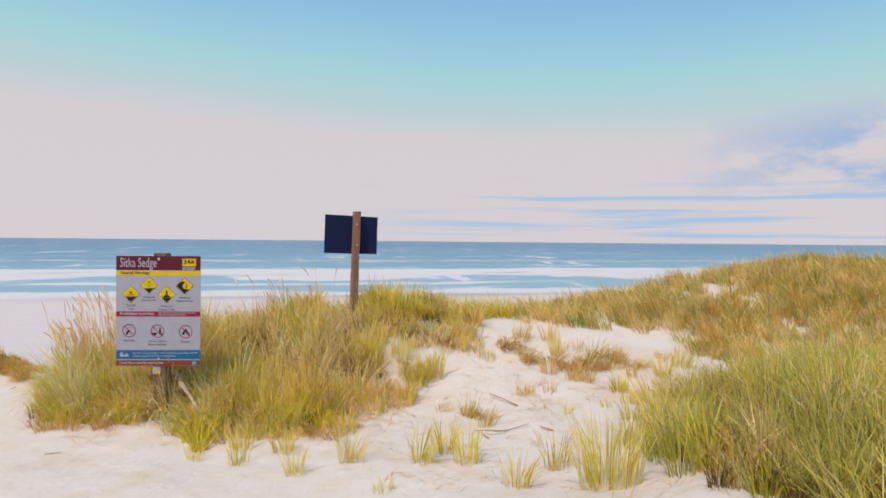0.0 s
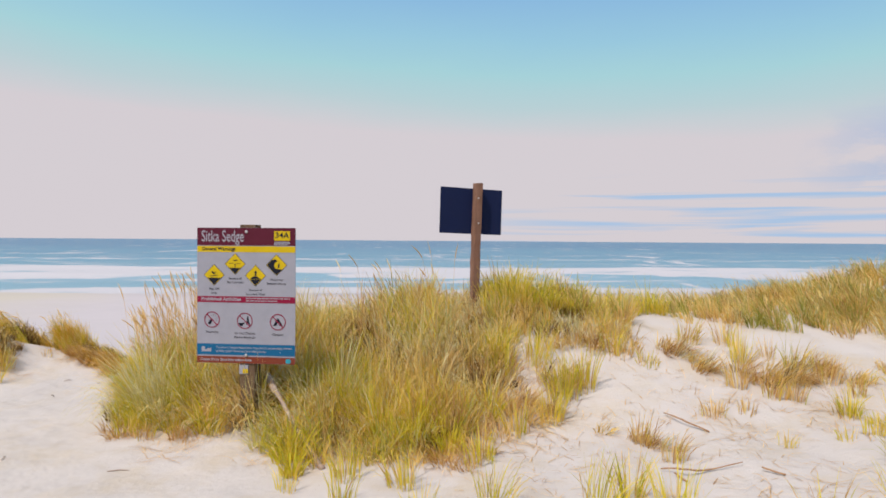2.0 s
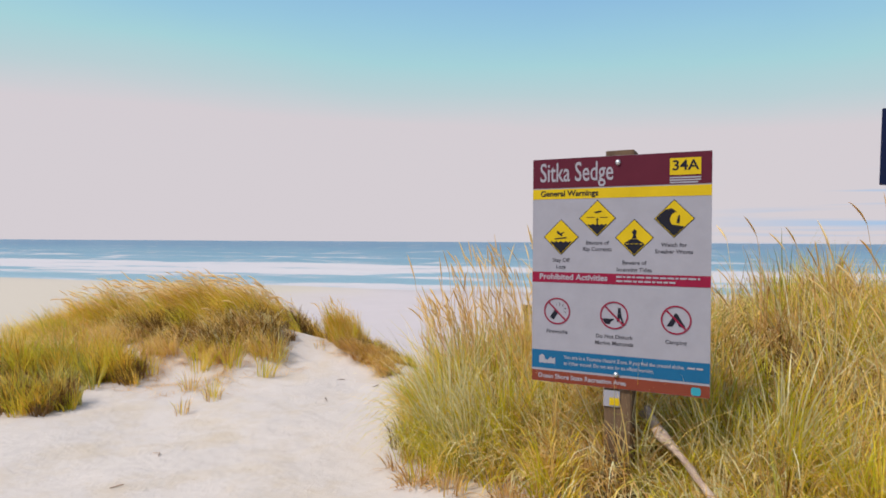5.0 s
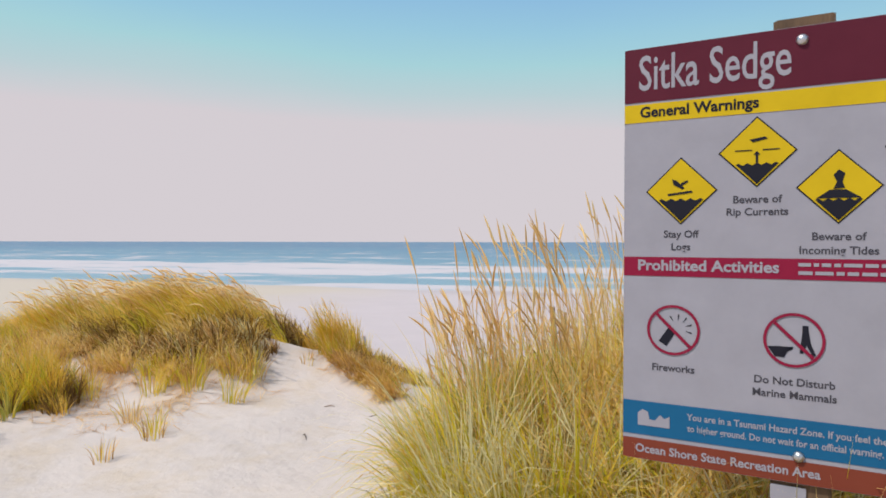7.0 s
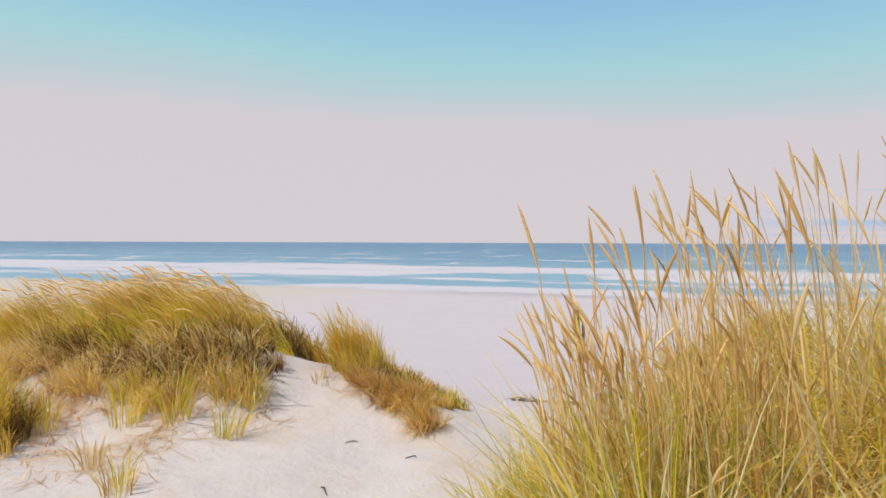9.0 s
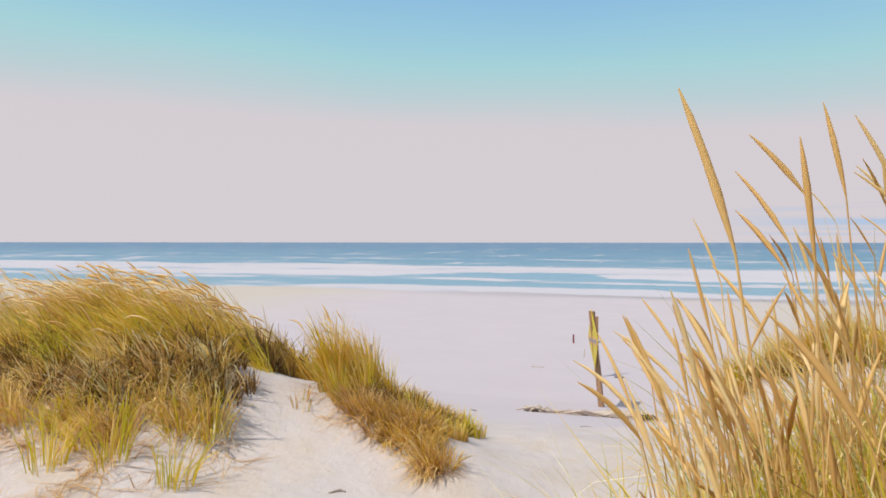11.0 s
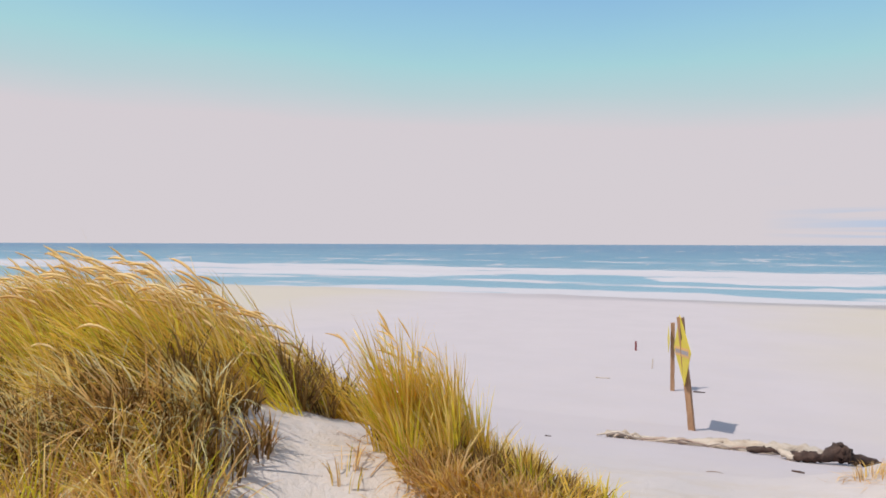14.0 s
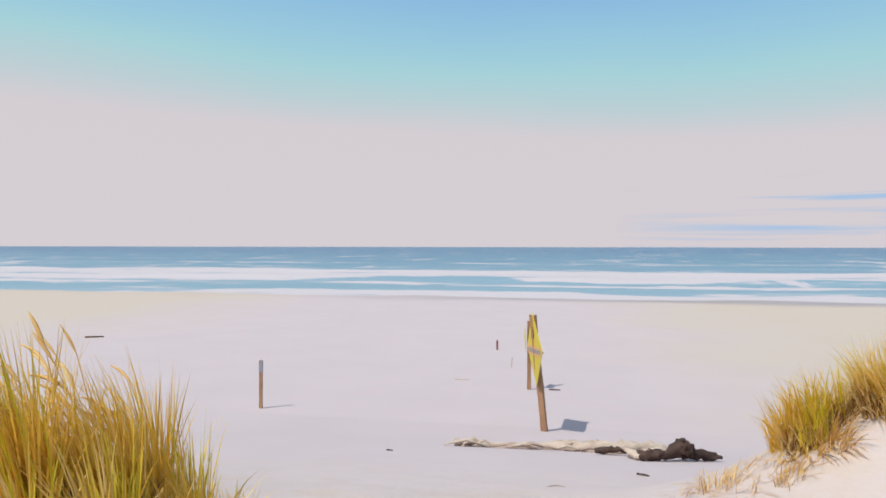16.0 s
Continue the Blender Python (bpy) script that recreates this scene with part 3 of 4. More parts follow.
# under-layer of dead blades whose dark colour deepens the shade low in a stand
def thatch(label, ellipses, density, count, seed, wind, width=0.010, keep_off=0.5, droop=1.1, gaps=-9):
    return patch(label, ellipses, density, count, seed, wind, width, [(THATCH_SHADE, 1)], keep_off=keep_off, droop=droop, gaps=gaps)


# the stand of grass round the park sign
patch("dense green and straw beach grass round the park sign", [(-2.6, 7.75, 1.75, 1.2, 10, 0.8), (-3.7, 7.8, 1.0, 0.9, -30, 1.0), (-2.0, 6.9, 0.95, 0.6, -10, 0.6), (-4.3, 8.7, 0.5, 1.3, 0, 1.08), (-3.9, 8.2, 0.7, 0.8, 0, 1.1), (-4.4, 7.3, 0.4, 0.45, 10, 0.85)],
      27, 62, 1, (-0.12, -0.05), 0.0072, [(GREEN, 0.28), (OLIVE, 0.08), (STRAW, 0.29), (SILVER, 0.2), (DEAD, 0.15)], spread=0.1, keep_off=0.45, droop=1.5, gaps=-0.3)
patch("yellow-green tussock between the two signs", [(-1.75, 6.85, 0.55, 0.4, 0, 0.68), (-1.45, 6.55, 0.3, 0.22, 0, 0.5), (-1.2, 7.1, 0.3, 0.3, 0, 0.55), (-2.2, 7.2, 0.4, 0.3, 0, 0.7)], 34, 54, 24, (-0.05, -0.06), 0.0075, [(GREEN, 0.6), (STRAW, 0.25), (DEAD, 0.15)], spread=0.08, droop=0.75, gaps=-9)
patch("fresh green blades arching at the foot of the sign", [(-2.75, 6.45, 0.3, 0.2, 0, 0.5), (-2.35, 6.2, 0.35, 0.2, -10, 0.42), (-2.4, 5.98, 0.28, 0.12, -20, 0.3), (-3.42, 6.62, 0.24, 0.14, 0, 0.42), (-1.7, 6.3, 0.4, 0.2, 0, 0.4), (-4.0, 6.85, 0.35, 0.2, 0, 0.5)],
      44, 38, 20, (0.02, -0.16), 0.0092, [(GREEN, 0.62), (OLIVE, 0.2), (STRAW, 0.18)], keep_off=0.5, droop=1.15, gaps=-9)
patch("matted pale straw lying between the tussocks", [(-2.3, 7.3, 1.5, 0.8, 10, 0.7), (-1.3, 9.1, 1.5, 0.9, 0, 0.45), (-3.7, 7.5, 0.9, 0.8, -30, 0.75), (-0.2, 9.0, 0.8, 0.6, 0, 0.35), (-2.2, 6.5, 0.9, 0.3, -8, 0.4)],
      24, 46, 17, (-0.2, -0.5), 0.0085, [(DEAD, 0.25), (STRAW, 0.35), (SILVER, 0.4)], spread=0.1, keep_off=0.55, droop=1.3, gaps=-9, stiff=0.5)
patch("silvery arching blades on the bushes beside the sign", [(-4.0, 6.92, 0.22, 0.15, 0, 0.9), (-4.3, 7.04, 0.2, 0.16, 0, 1.08), (-2.35, 7.0, 0.4, 0.2, 0, 0.75)], 70, 50, 25, (0.12, -0.25), 0.0078, [(SILVER, 0.66), (GREEN, 0.34)], spread=0.06, keep_off=0.4, droop=0.8, gaps=-9)
patch("upright green beach grass at the edge of the track", [(-4.38, 7.12, 0.34, 0.38, 40, 0.66), (-4.12, 6.84, 0.34, 0.24, 30, 0.5), (-4.72, 7.5, 0.24, 0.34, 0, 0.85), (-4.68, 7.95, 0.22, 0.44, 0, 1.0), (-4.72, 7.68, 0.13, 0.28, 0, 1.0)],
      46, 58, 9, (-0.02, 0.0), 0.0062, [(GREEN, 0.5), (OLIVE, 0.25), (STRAW, 0.1), (SILVER, 0.15)], spread=0.07, keep_off=0.34, droop=1.2)
patch("tangled golden blades bowed over beside the track", [(-4.4, 7.5, 0.35, 0.5, 0, 0.9), (-4.55, 8.2, 0.35, 0.5, 0, 0.95), (-3.8, 7.4, 0.5, 0.4, 0, 0.85), (-3.4, 8.2, 0.6, 0.5, 0, 0.9)], 62, 50, 36, (-0.15, -0.3), 0.0066, [(GOLDEN, 0.24), (STRAW, 0.22), (OLIVE, 0.46), (SILVER, 0.08)], spread=0.14, keep_off=0.45, droop=2.0, gaps=-9, stiff=0.3)
patch("soft green fringe along the track's edge", [(-4.95, 7.75, 0.18, 0.32, 0, 0.56), (-5.1, 8.25, 0.2, 0.3, 0, 0.5), (-4.74, 7.32, 0.14, 0.18, 0, 0.46)], 95, 54, 37, (-0.08, 0.0), 0.0056, [(GREEN, 0.34), (GOLDEN, 0.26), (OLIVE, 0.4)], spread=0.06, keep_off=0.45, droop=0.75, gaps=-9)
patch("russet straw skirting the foot of the sign's grass", [(-4.5, 6.95, 0.3, 0.12, 40, 0.28), (-4.05, 6.62, 0.4, 0.1, 15, 0.26), (-3.4, 6.5, 0.35, 0.08, 0, 0.22), (-1.6, 6.22, 0.7, 0.12, -8, 0.3), (-1.05, 6.7, 0.2, 0.4, 0, 0.35), (-0.95, 7.6, 0.2, 0.5, 0, 0.4)], 60, 30, 26, (0.05, -0.45), 0.007, [(DEAD, 0.75), (STRAW, 0.25)], keep_off=0.4, droop=1.3, gaps=-9, stiff=0.6)
thatch("dark dead thatch deepening the shade under the sign's grass", [(-2.6, 7.75, 1.7, 1.1, 10, 0.42), (-3.7, 7.8, 0.95, 0.85, -30, 0.48), (-2.0, 6.85, 0.85, 0.5, -10, 0.34), (-4.3, 8.5, 0.5, 1.0, 0, 0.5), (-4.75, 7.6, 0.25, 0.5, 0, 0.42), (-4.2, 7.3, 0.4, 0.4, 0, 0.45)], 24, 36, 12, (0.05, 0.0))
# the mound behind the signs, the far ridge, the bushes by the track
CREST_MIX = [(GREEN, 0.27), (OLIVE, 0.22), (STRAW, 0.33), (DEAD, 0.18)]
patch("olive beach grass on the mound behind the signs", [(-1.3, 9.6, 1.5, 1.3, 0, 0.55), (-3.2, 9.6, 1.6, 1.2, 0, 0.75), (0.3, 9.9, 0.9, 0.9, 0, 0.5), (-0.2, 9.6, 0.5, 0.5, 0, 0.6)], 26, 48, 2, (-0.14, -0.04), 0.0088, CREST_MIX, droop=1.0, gaps=-0.3)
patch("bright green tussock round the foot of the dark sign", [(-1.0, 9.35, 0.5, 0.36, 0, 0.62), (-0.6, 9.3, 0.3, 0.26, 0, 0.5)], 40, 48, 27, (0.05, -0.06), 0.009, [(GREEN, 0.8), (OLIVE, 0.2)], droop=0.8, gaps=-9)
thatch("dark dead thatch deepening the gaps' shade on the mound behind the signs", [(-1.2, 9.4, 1.4, 1.0, 0, 0.3), (-3.1, 9.4, 1.4, 1.0, 0, 0.4)], 16, 30, 28, (0.0, -0.1))
patch("wind-combed straw grass along the far dune ridge", [(2.5, 11.4, 2.4, 1.5, 8, 0.5), (5.2, 12.0, 2.8, 2.0, 10, 0.55), (9.5, 12.6, 3.6, 2.8, 6, 0.55), (6.6, 10.0, 3.0, 2.0, 15, 0.55), (14, 11, 4.0, 3.6, 0, 0.55), (4.4, 10.6, 1.6, 1.2, 0, 0.45), (8.0, 10.9, 2.2, 1.0, 0, 0.5), (7.2, 12.6, 1.8, 1.2, 0, 0.5)],
      16, 42, 3, (-0.5, -0.12), 0.0095, [(STRAW, 0.42), (OLIVE, 0.34), (SILVER, 0.06), (DEAD, 0.18)], spread=0.12, droop=0.9, gaps=-9, clump=0.5)
patch("tall green beach grass beside the sandy track", [(2.95, 4.4, 1.1, 1.1, 20, 0.72), (3.9, 5.9, 1.6, 1.5, 0, 0.74), (2.5, 3.3, 0.55, 0.6, 0, 0.66), (5.5, 7.4, 1.8, 1.3, 0, 0.72), (4.0, 3.4, 1.3, 1.3, 0, 0.76), (2.3, 5.9, 0.5, 0.7, 0, 0.6), (2.0, 5.2, 0.4, 0.5, 0, 0.55), (1.8, 4.5, 0.3, 0.4, 0, 0.55)],
      24, 54, 4, (-0.16, 0.0), 0.0078, [(OLIVE, 0.54), (GREEN, 0.12), (STRAW, 0.18), (SILVER, 0.04), (DEAD, 0.12)], spread=0.1, keep_off=0.9, droop=0.9)
thatch("dark dead thatch deepening the shade under the tall green grass", [(2.9, 4.3, 1.1, 1.0, 20, 0.5), (3.9, 5.9, 1.5, 1.4, 0, 0.45), (2.45, 3.3, 0.5, 0.5, 0, 0.4), (4.0, 3.4, 1.2, 1.2, 0, 0.45)], 26, 34, 19, (0.0, 0.0), keep_off=0.9)
# the golden mound across the track
CLUMPS = [(-9.05, 7.35, 0.6, 0.42, 0, 0.62), (-8.35, 6.35, 0.4, 0.32, 0, 0.5), (-9.8, 6.9, 0.6, 0.5, 0, 0.65)]
patch("dark bushy clumps of olive grass beside the track", CLUMPS, 44, 50, 14, (-0.30, -0.10), 0.008, [(GOLDEN, 0.45), (GREEN, 0.3), (OLIVE, 0.25)], keep_off=0.5, droop=0.9, gaps=-9)
thatch("dark dead thatch deepening the shade inside the bushy clumps", [(x, y, rx, ry, rot, 0.36) for x, y, rx, ry, rot, h in CLUMPS], 46, 42, 15, (-0.1, -0.05))
GOLD_MOUND = [(-9.0, 9.9, 0.75, 0.6, -20, 1.0), (-8.5, 10.05, 0.3, 0.36, 0, 1.0), (-8.34, 10.12, 0.16, 0.28, 0, 0.95), (-10.2, 10.2, 1.4, 1.0, -10, 0.95), (-9.4, 9.3, 0.9, 0.4, -10, 0.92), (-8.7, 9.25, 0.5, 0.26, -10, 0.72), (-9.6, 8.95, 0.8, 0.25, 0, 0.72), (-11.6, 9.9, 1.6, 1.3, 0, 0.95), (-8.5, 9.65, 0.36, 0.3, 10, 0.9), (-12.2, 8.9, 1.2, 0.6, 0, 0.8)]
patch("golden beach grass streaming over a low dune mound", GOLD_MOUND, 36, 58, 5, (-0.95, -0.45), 0.0076, [(GOLDEN, 0.6), (GREEN, 0.24), (STRAW, 0.16)], keep_off=0.8, droop=0.45, gaps=-9, stiff=0.6, clump=0.85)
patch("low mixed straw and green tufts at the mound's foot", [(-8.0, 8.72, 0.34, 0.18, -30, 0.4), (-8.4, 8.42, 0.4, 0.18, 0, 0.36), (-7.78, 8.62, 0.22, 0.14, -30, 0.34), (-9.0, 8.36, 0.6, 0.24, 0, 0.36), (-9.9, 8.2, 0.7, 0.3, 0, 0.36), (-8.45, 8.48, 0.35, 0.18, -15, 0.3), (-10.9, 8.0, 0.8, 0.5, 0, 0.42)], 46, 38, 38, (0.25, -0.4), 0.0072, [(DEAD, 0.4), (GREEN, 0.18), (STRAW, 0.42)], keep_off=0.7, droop=1.1, gaps=-9)
patch("upright green tufts before the golden mound", [(-9.3, 8.75, 0.5, 0.3, -10, 0.5), (-10.3, 9.0, 0.9, 0.5, 0, 0.55), (-8.85, 9.1, 0.3, 0.22, 0, 0.42), (-11.4, 8.8, 0.9, 0.6, 0, 0.6), (-8.35, 9.3, 0.22, 0.14, 0, 0.32), (-12.6, 8.3, 1.6, 0.9, 0, 0.6)], 16, 44, 29, (-0.6, -0.3), 0.0078, [(GREEN, 0.5), (OLIVE, 0.15), (STRAW, 0.35)], keep_off=0.7, droop=0.9, gaps=-0.2)
patch("dry pale straw hanging over the foot of the mound", [(-8.15, 9.08, 0.42, 0.22, -30, 0.52), (-8.65, 8.88, 0.6, 0.22, -20, 0.56), (-9.5, 8.66, 0.8, 0.24, 0, 0.5), (-10.6, 8.5, 0.9, 0.35, 0, 0.45)],
      46, 42, 8, (0.5, -0.65), 0.0084, [(DEAD, 0.36), (STRAW, 0.36), (SILVER, 0.28)], keep_off=0.7, droop=0.75, gaps=-9, stiff=0.9)
thatch("dark dead thatch deepening the shade under the golden mound grass", [(x, y, rx, ry, rot, 0.38) for x, y, rx, ry, rot, h in GOLD_MOUND], 24, 36, 11, (-0.2, -0.25), keep_off=0.8)
thatch("dark dead thatch deepening the shade at the foot of the mound", [(-8.25, 9.08, 0.5, 0.28, -35, 0.3), (-8.8, 8.85, 0.7, 0.3, -20, 0.32), (-9.8, 8.65, 0.8, 0.35, 0, 0.34)], 52, 40, 18, (0.1, -0.3), keep_off=0.7)
# the island of grass in the track, and the last bank
patch("narrow island of upright golden beach grass in the track", [(-7.56, 9.72, 0.16, 0.18, -20, 0.62), (-7.58, 10.0, 0.2, 0.2, 0, 0.54)], 170, 56, 6, (-0.28, -0.08), 0.0062, [(GOLDEN, 0.65), (GREEN, 0.2), (STRAW, 0.15)], spread=0.05, keep_off=0.0, droop=0.4, gaps=-9)
patch("low straw tussocks on the tail of the island", [(-7.36, 10.1, 0.28, 0.24, -20, 0.3), (-7.1, 10.34, 0.24, 0.2, 0, 0.26), (-6.95, 9.85, 0.26, 0.16, 0, 0.24)], 110, 46, 30, (-0.15, -0.1), 0.0072, [(GOLDEN, 0.3), (GREEN, 0.25), (STRAW, 0.45)], spread=0.06, keep_off=0.0, droop=0.75, gaps=-9)
patch("russet straw hanging over the island's sandy edge", [(-7.38, 9.58, 0.2, 0.12, -10, 0.34), (-7.0, 9.5, 0.3, 0.14, -15, 0.36), (-6.66, 9.36, 0.24, 0.12, -18, 0.3), (-7.0, 9.68, 0.3, 0.12, -6, 0.3)], 170, 46, 31, (0.22, -0.6), 0.0074, [(DEAD, 0.5), (STRAW, 0.35), (GOLDEN, 0.15)], keep_off=0.0, droop=0.8, gaps=-9, stiff=0.6)
thatch("dark dead thatch deepening the shade inside the grass island", [(-7.62, 9.78, 0.2, 0.2, -20, 0.26), (-7.2, 9.85, 0.4, 0.2, -8, 0.22), (-7.2, 10.2, 0.3, 0.25, 0, 0.2)], 100, 40, 16, (0.0, -0.2), 0.009, keep_off=0.0)
BANK = [(-5.44, 13.12, 0.2, 0.2, 0, 0.5), (-4.98, 13.22, 0.24, 0.22, 0, 0.52), (-4.45, 13.4, 0.4, 0.3, 0, 0.56)]
patch("bushy beach grass on the last sand bank", BANK, 120, 50, 7, (-0.26, -0.04), 0.0068, [(GOLDEN, 0.45), (GREEN, 0.3), (STRAW, 0.25)], spread=0.05, keep_off=0.0, droop=0.5, gaps=-9)
patch("brown straw hanging off the last sand bank", [(x, y - 0.14, rx, ry * 0.7, rot, 0.34) for x, y, rx, ry, rot, h in BANK], 80, 40, 32, (0.1, -0.5), 0.007, [(DEAD, 0.6), (STRAW, 0.4)], keep_off=0.0, droop=0.9, gaps=-9, stiff=0.6)
thatch("dark dead thatch deepening the shade inside the bank's grass", [(x, y - 0.03, rx, ry, rot, 0.26) for x, y, rx, ry, rot, h in BANK], 80, 44, 21, (-0.1, -0.15), 0.008, keep_off=0.0)
# slumped clumps on the sandy slope
SLUMPS = [(0.95, 8.75, 0.22, 0.16, 0, 0.42), (1.25, 8.5, 0.25, 0.14, -20, 0.42), (1.65, 8.35, 0.3, 0.14, -25, 0.42), (1.95, 8.45, 0.24, 0.2, 0, 0.4), (2.3, 8.75, 0.3, 0.16, 0, 0.38), (2.6, 8.45, 0.14, 0.12, 0, 0.3), (-0.4, 7.95, 0.24, 0.2, 0, 0.42), (0.12, 6.95, 0.2, 0.08, -20, 0.26), (0.4, 6.75, 0.22, 0.08, -15, 0.24), (-0.65, 7.3, 0.2, 0.2, 0, 0.4)]
patch("slumped grey-brown straw clumps on the sandy slope", SLUMPS, 64, 42, 22, (0.6, -0.5), 0.0074, [(DEAD, 0.46), (STRAW, 0.3), (THATCH_SHADE, 0.1), (SILVER, 0.14)], keep_off=0.5, droop=0.8, gaps=-9, stiff=0.75)


def litter(label, ellipses, density, seed, length=0.3):
    """Fallen straw that lies about on the sand at the foot of the grass."""
    r = np.random.RandomState(seed)
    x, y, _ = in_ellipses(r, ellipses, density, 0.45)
    n = len(x)
    a = r.uniform(0, 6.283, n)
    v = strips(x, y, length * r.uniform(0.4, 1.2, n), np.cos(a), np.sin(a), np.full(n, 1.5), np.full(n, 1.7), 0.0042 * r.uniform(0.6, 1.4, n), a + 1.57, 0.006 + 0.03 * r.uniform(0, 1, n) ** 3)
    v[:, :2, 2] += 0.024
    return grass_object("straw_litter", v, np.zeros(n), [DEAD], label, "straw")


litter("fallen brown straw at the foot of the sign's grass", [(-2.4, 6.6, 2.1, 0.6, 8, 1), (-1.1, 7.5, 0.8, 1.0, 0, 1), (-3.9, 6.6, 0.7, 0.22, -20, 1)], 200, 41, 0.2)
litter("fallen straw strewn over the sandy slope", [(1.6, 8.0, 2.4, 1.1, 10, 1), (0.3, 5.8, 1.4, 1.2, 0, 1), (1.6, 4.6, 0.9, 1.2, 0, 1), (2.2, 7.2, 1.4, 0.9, 0, 1)], 100, 42, 0.2)
litter("matted straw at the foot of the golden mound", [(-8.8, 8.5, 1.5, 0.6, 0, 1), (-8.6, 7.7, 1.2, 0.6, 0, 1)], 240, 43, 0.26)
litter("thick brown straw strewn before the dune mound", [(-8.5, 7.95, 0.9, 0.45, 0, 1), (-9.6, 7.7, 1.0, 0.5, 0, 1)], 420, 45, 0.22)
litter("brown straw round the grass island and the bank", [(-7.1, 9.5, 0.8, 0.24, -12, 1), (-5.75, 12.85, 0.5, 0.3, 0, 1), (-5.0, 12.8, 0.6, 0.3, 0, 1)], 380, 44, 0.2)


def seed_heads(label, ellipses, n, seed, wind, height, nod, fat_range=(0.006, 0.010), rise=(0.72, 1.12), head=0.2):
    """Stalks with long ripe spikes, each a rounded, slightly knobbly spindle; nod: how far the tops bow over, least and most."""
    r = np.random.RandomState(seed)
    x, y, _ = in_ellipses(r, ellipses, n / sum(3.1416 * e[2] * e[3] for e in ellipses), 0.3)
    verts, faces = [], []
    for px, py in zip(x, y):
        h = height * r.uniform(*rise)
        a, own = r.uniform(0, 6.283), r.uniform(0, 0.2)
        gust = r.uniform(0.75, 1.3)
        wx, wy = wind[0] * gust + own * math.cos(a), wind[1] * gust + own * math.sin(a)
        lean = math.hypot(wx, wy) + 1e-6
        ux, uy = wx / lean, wy / lean
        bow = r.uniform(*nod)
        share = head * r.uniform(0.75, 1.25) / h
        ts = [0, 0.25, 0.5, 1 - share] + [1 - share * (1 - k) for k in (0.12, 0.35, 0.6, 0.82, 1.0)]
        fat = r.uniform(*fat_range)
        radii = [0.0022, 0.002, 0.0017, 0.0015] + [fat * k * r.uniform(0.85, 1.15) for k in (0.6, 1.0, 0.95, 0.7)] + [0.0008]
        p, last, b = Vector((px, py, float(ground(px, py)) - 0.02)), 0.0, len(verts)
        for t, q in zip(ts, radii):
            mid = (t + last) / 2
            tilt = lean * (0.35 + 0.65 * mid) + bow * max(0.0, (mid - 0.55) / 0.45) ** 1.5
            step = h * (t - last)
            p = p + Vector((ux * math.sin(tilt), uy * math.sin(tilt), math.cos(tilt))) * step
            last = t
            side = Vector((-uy, ux, 0))
            up = Vector((math.cos(tilt) * ux, math.cos(tilt) * uy, -math.sin(tilt)))
            verts += [tuple(p + side * q * math.cos(c) + up * q * math.sin(c)) for c in (0, 1.2566, 2.5133, 3.7699, 5.0265)]
        faces += [(b + 5 * i + k, b + 5 * i + (k + 1) % 5, b + 5 * i + 5 + (k + 1) % 5, b + 5 * i + 5 + k) for i in range(8) for k in range(5)]
    me = bpy.data.meshes.new("grass_seed_heads")
    me.from_pydata(verts, [], faces)
    me.shade_smooth()
    me.materials.append(SEED)
    return tagged(new("grass_seed_heads", me), label, "grass", kind="stuff")


seed_heads("ripe tan seed spikes above the sign's grass", [(-3.85, 7.7, 0.7, 0.6, -30, 1), (-4.3, 8.5, 0.45, 1.1, 0, 1), (-4.35, 7.4, 0.35, 0.4, 0, 1), (-4.6, 7.9, 0.24, 0.5, 0, 1)], 330, 31, (-0.05, -0.02), 1.2, (0.0, 0.9), (0.0034, 0.0058), (0.62, 1.18), 0.17)
seed_heads("dense plume of golden seed spikes at the track's edge", [(-4.74, 7.7, 0.14, 0.3, 0, 1)], 70, 35, (-0.10, -0.02), 1.08, (0.1, 1.0), (0.0036, 0.006), (0.72, 1.08), 0.17)
seed_heads("few thin seed spikes behind the park sign", [(-2.4, 8.0, 1.2, 0.8, 10, 1)], 50, 34, (-0.1, -0.1), 1.0, (0.2, 1.0), (0.004, 0.007))
seed_heads("bent golden seed spikes over the dune mound", [(-9.4, 9.9, 1.1, 0.6, -20, 1), (-11.2, 9.7, 1.6, 1.0, 0, 1), (-8.75, 9.85, 0.5, 0.45, -20, 1), (-9.5, 9.3, 1.1, 0.4, 0, 1)], 640, 32, (-0.75, -0.36), 0.78, (0.4, 1.3), (0.006, 0.0095), (0.55, 1.12), 0.18)
seed_heads("tan seed spikes on the grass island", [(-7.66, 9.84, 0.2, 0.26, -20, 1)], 26, 33, (-0.5, -0.02), 0.62, (0.2, 1.2), (0.004, 0.007), (0.7, 1.15), 0.13)

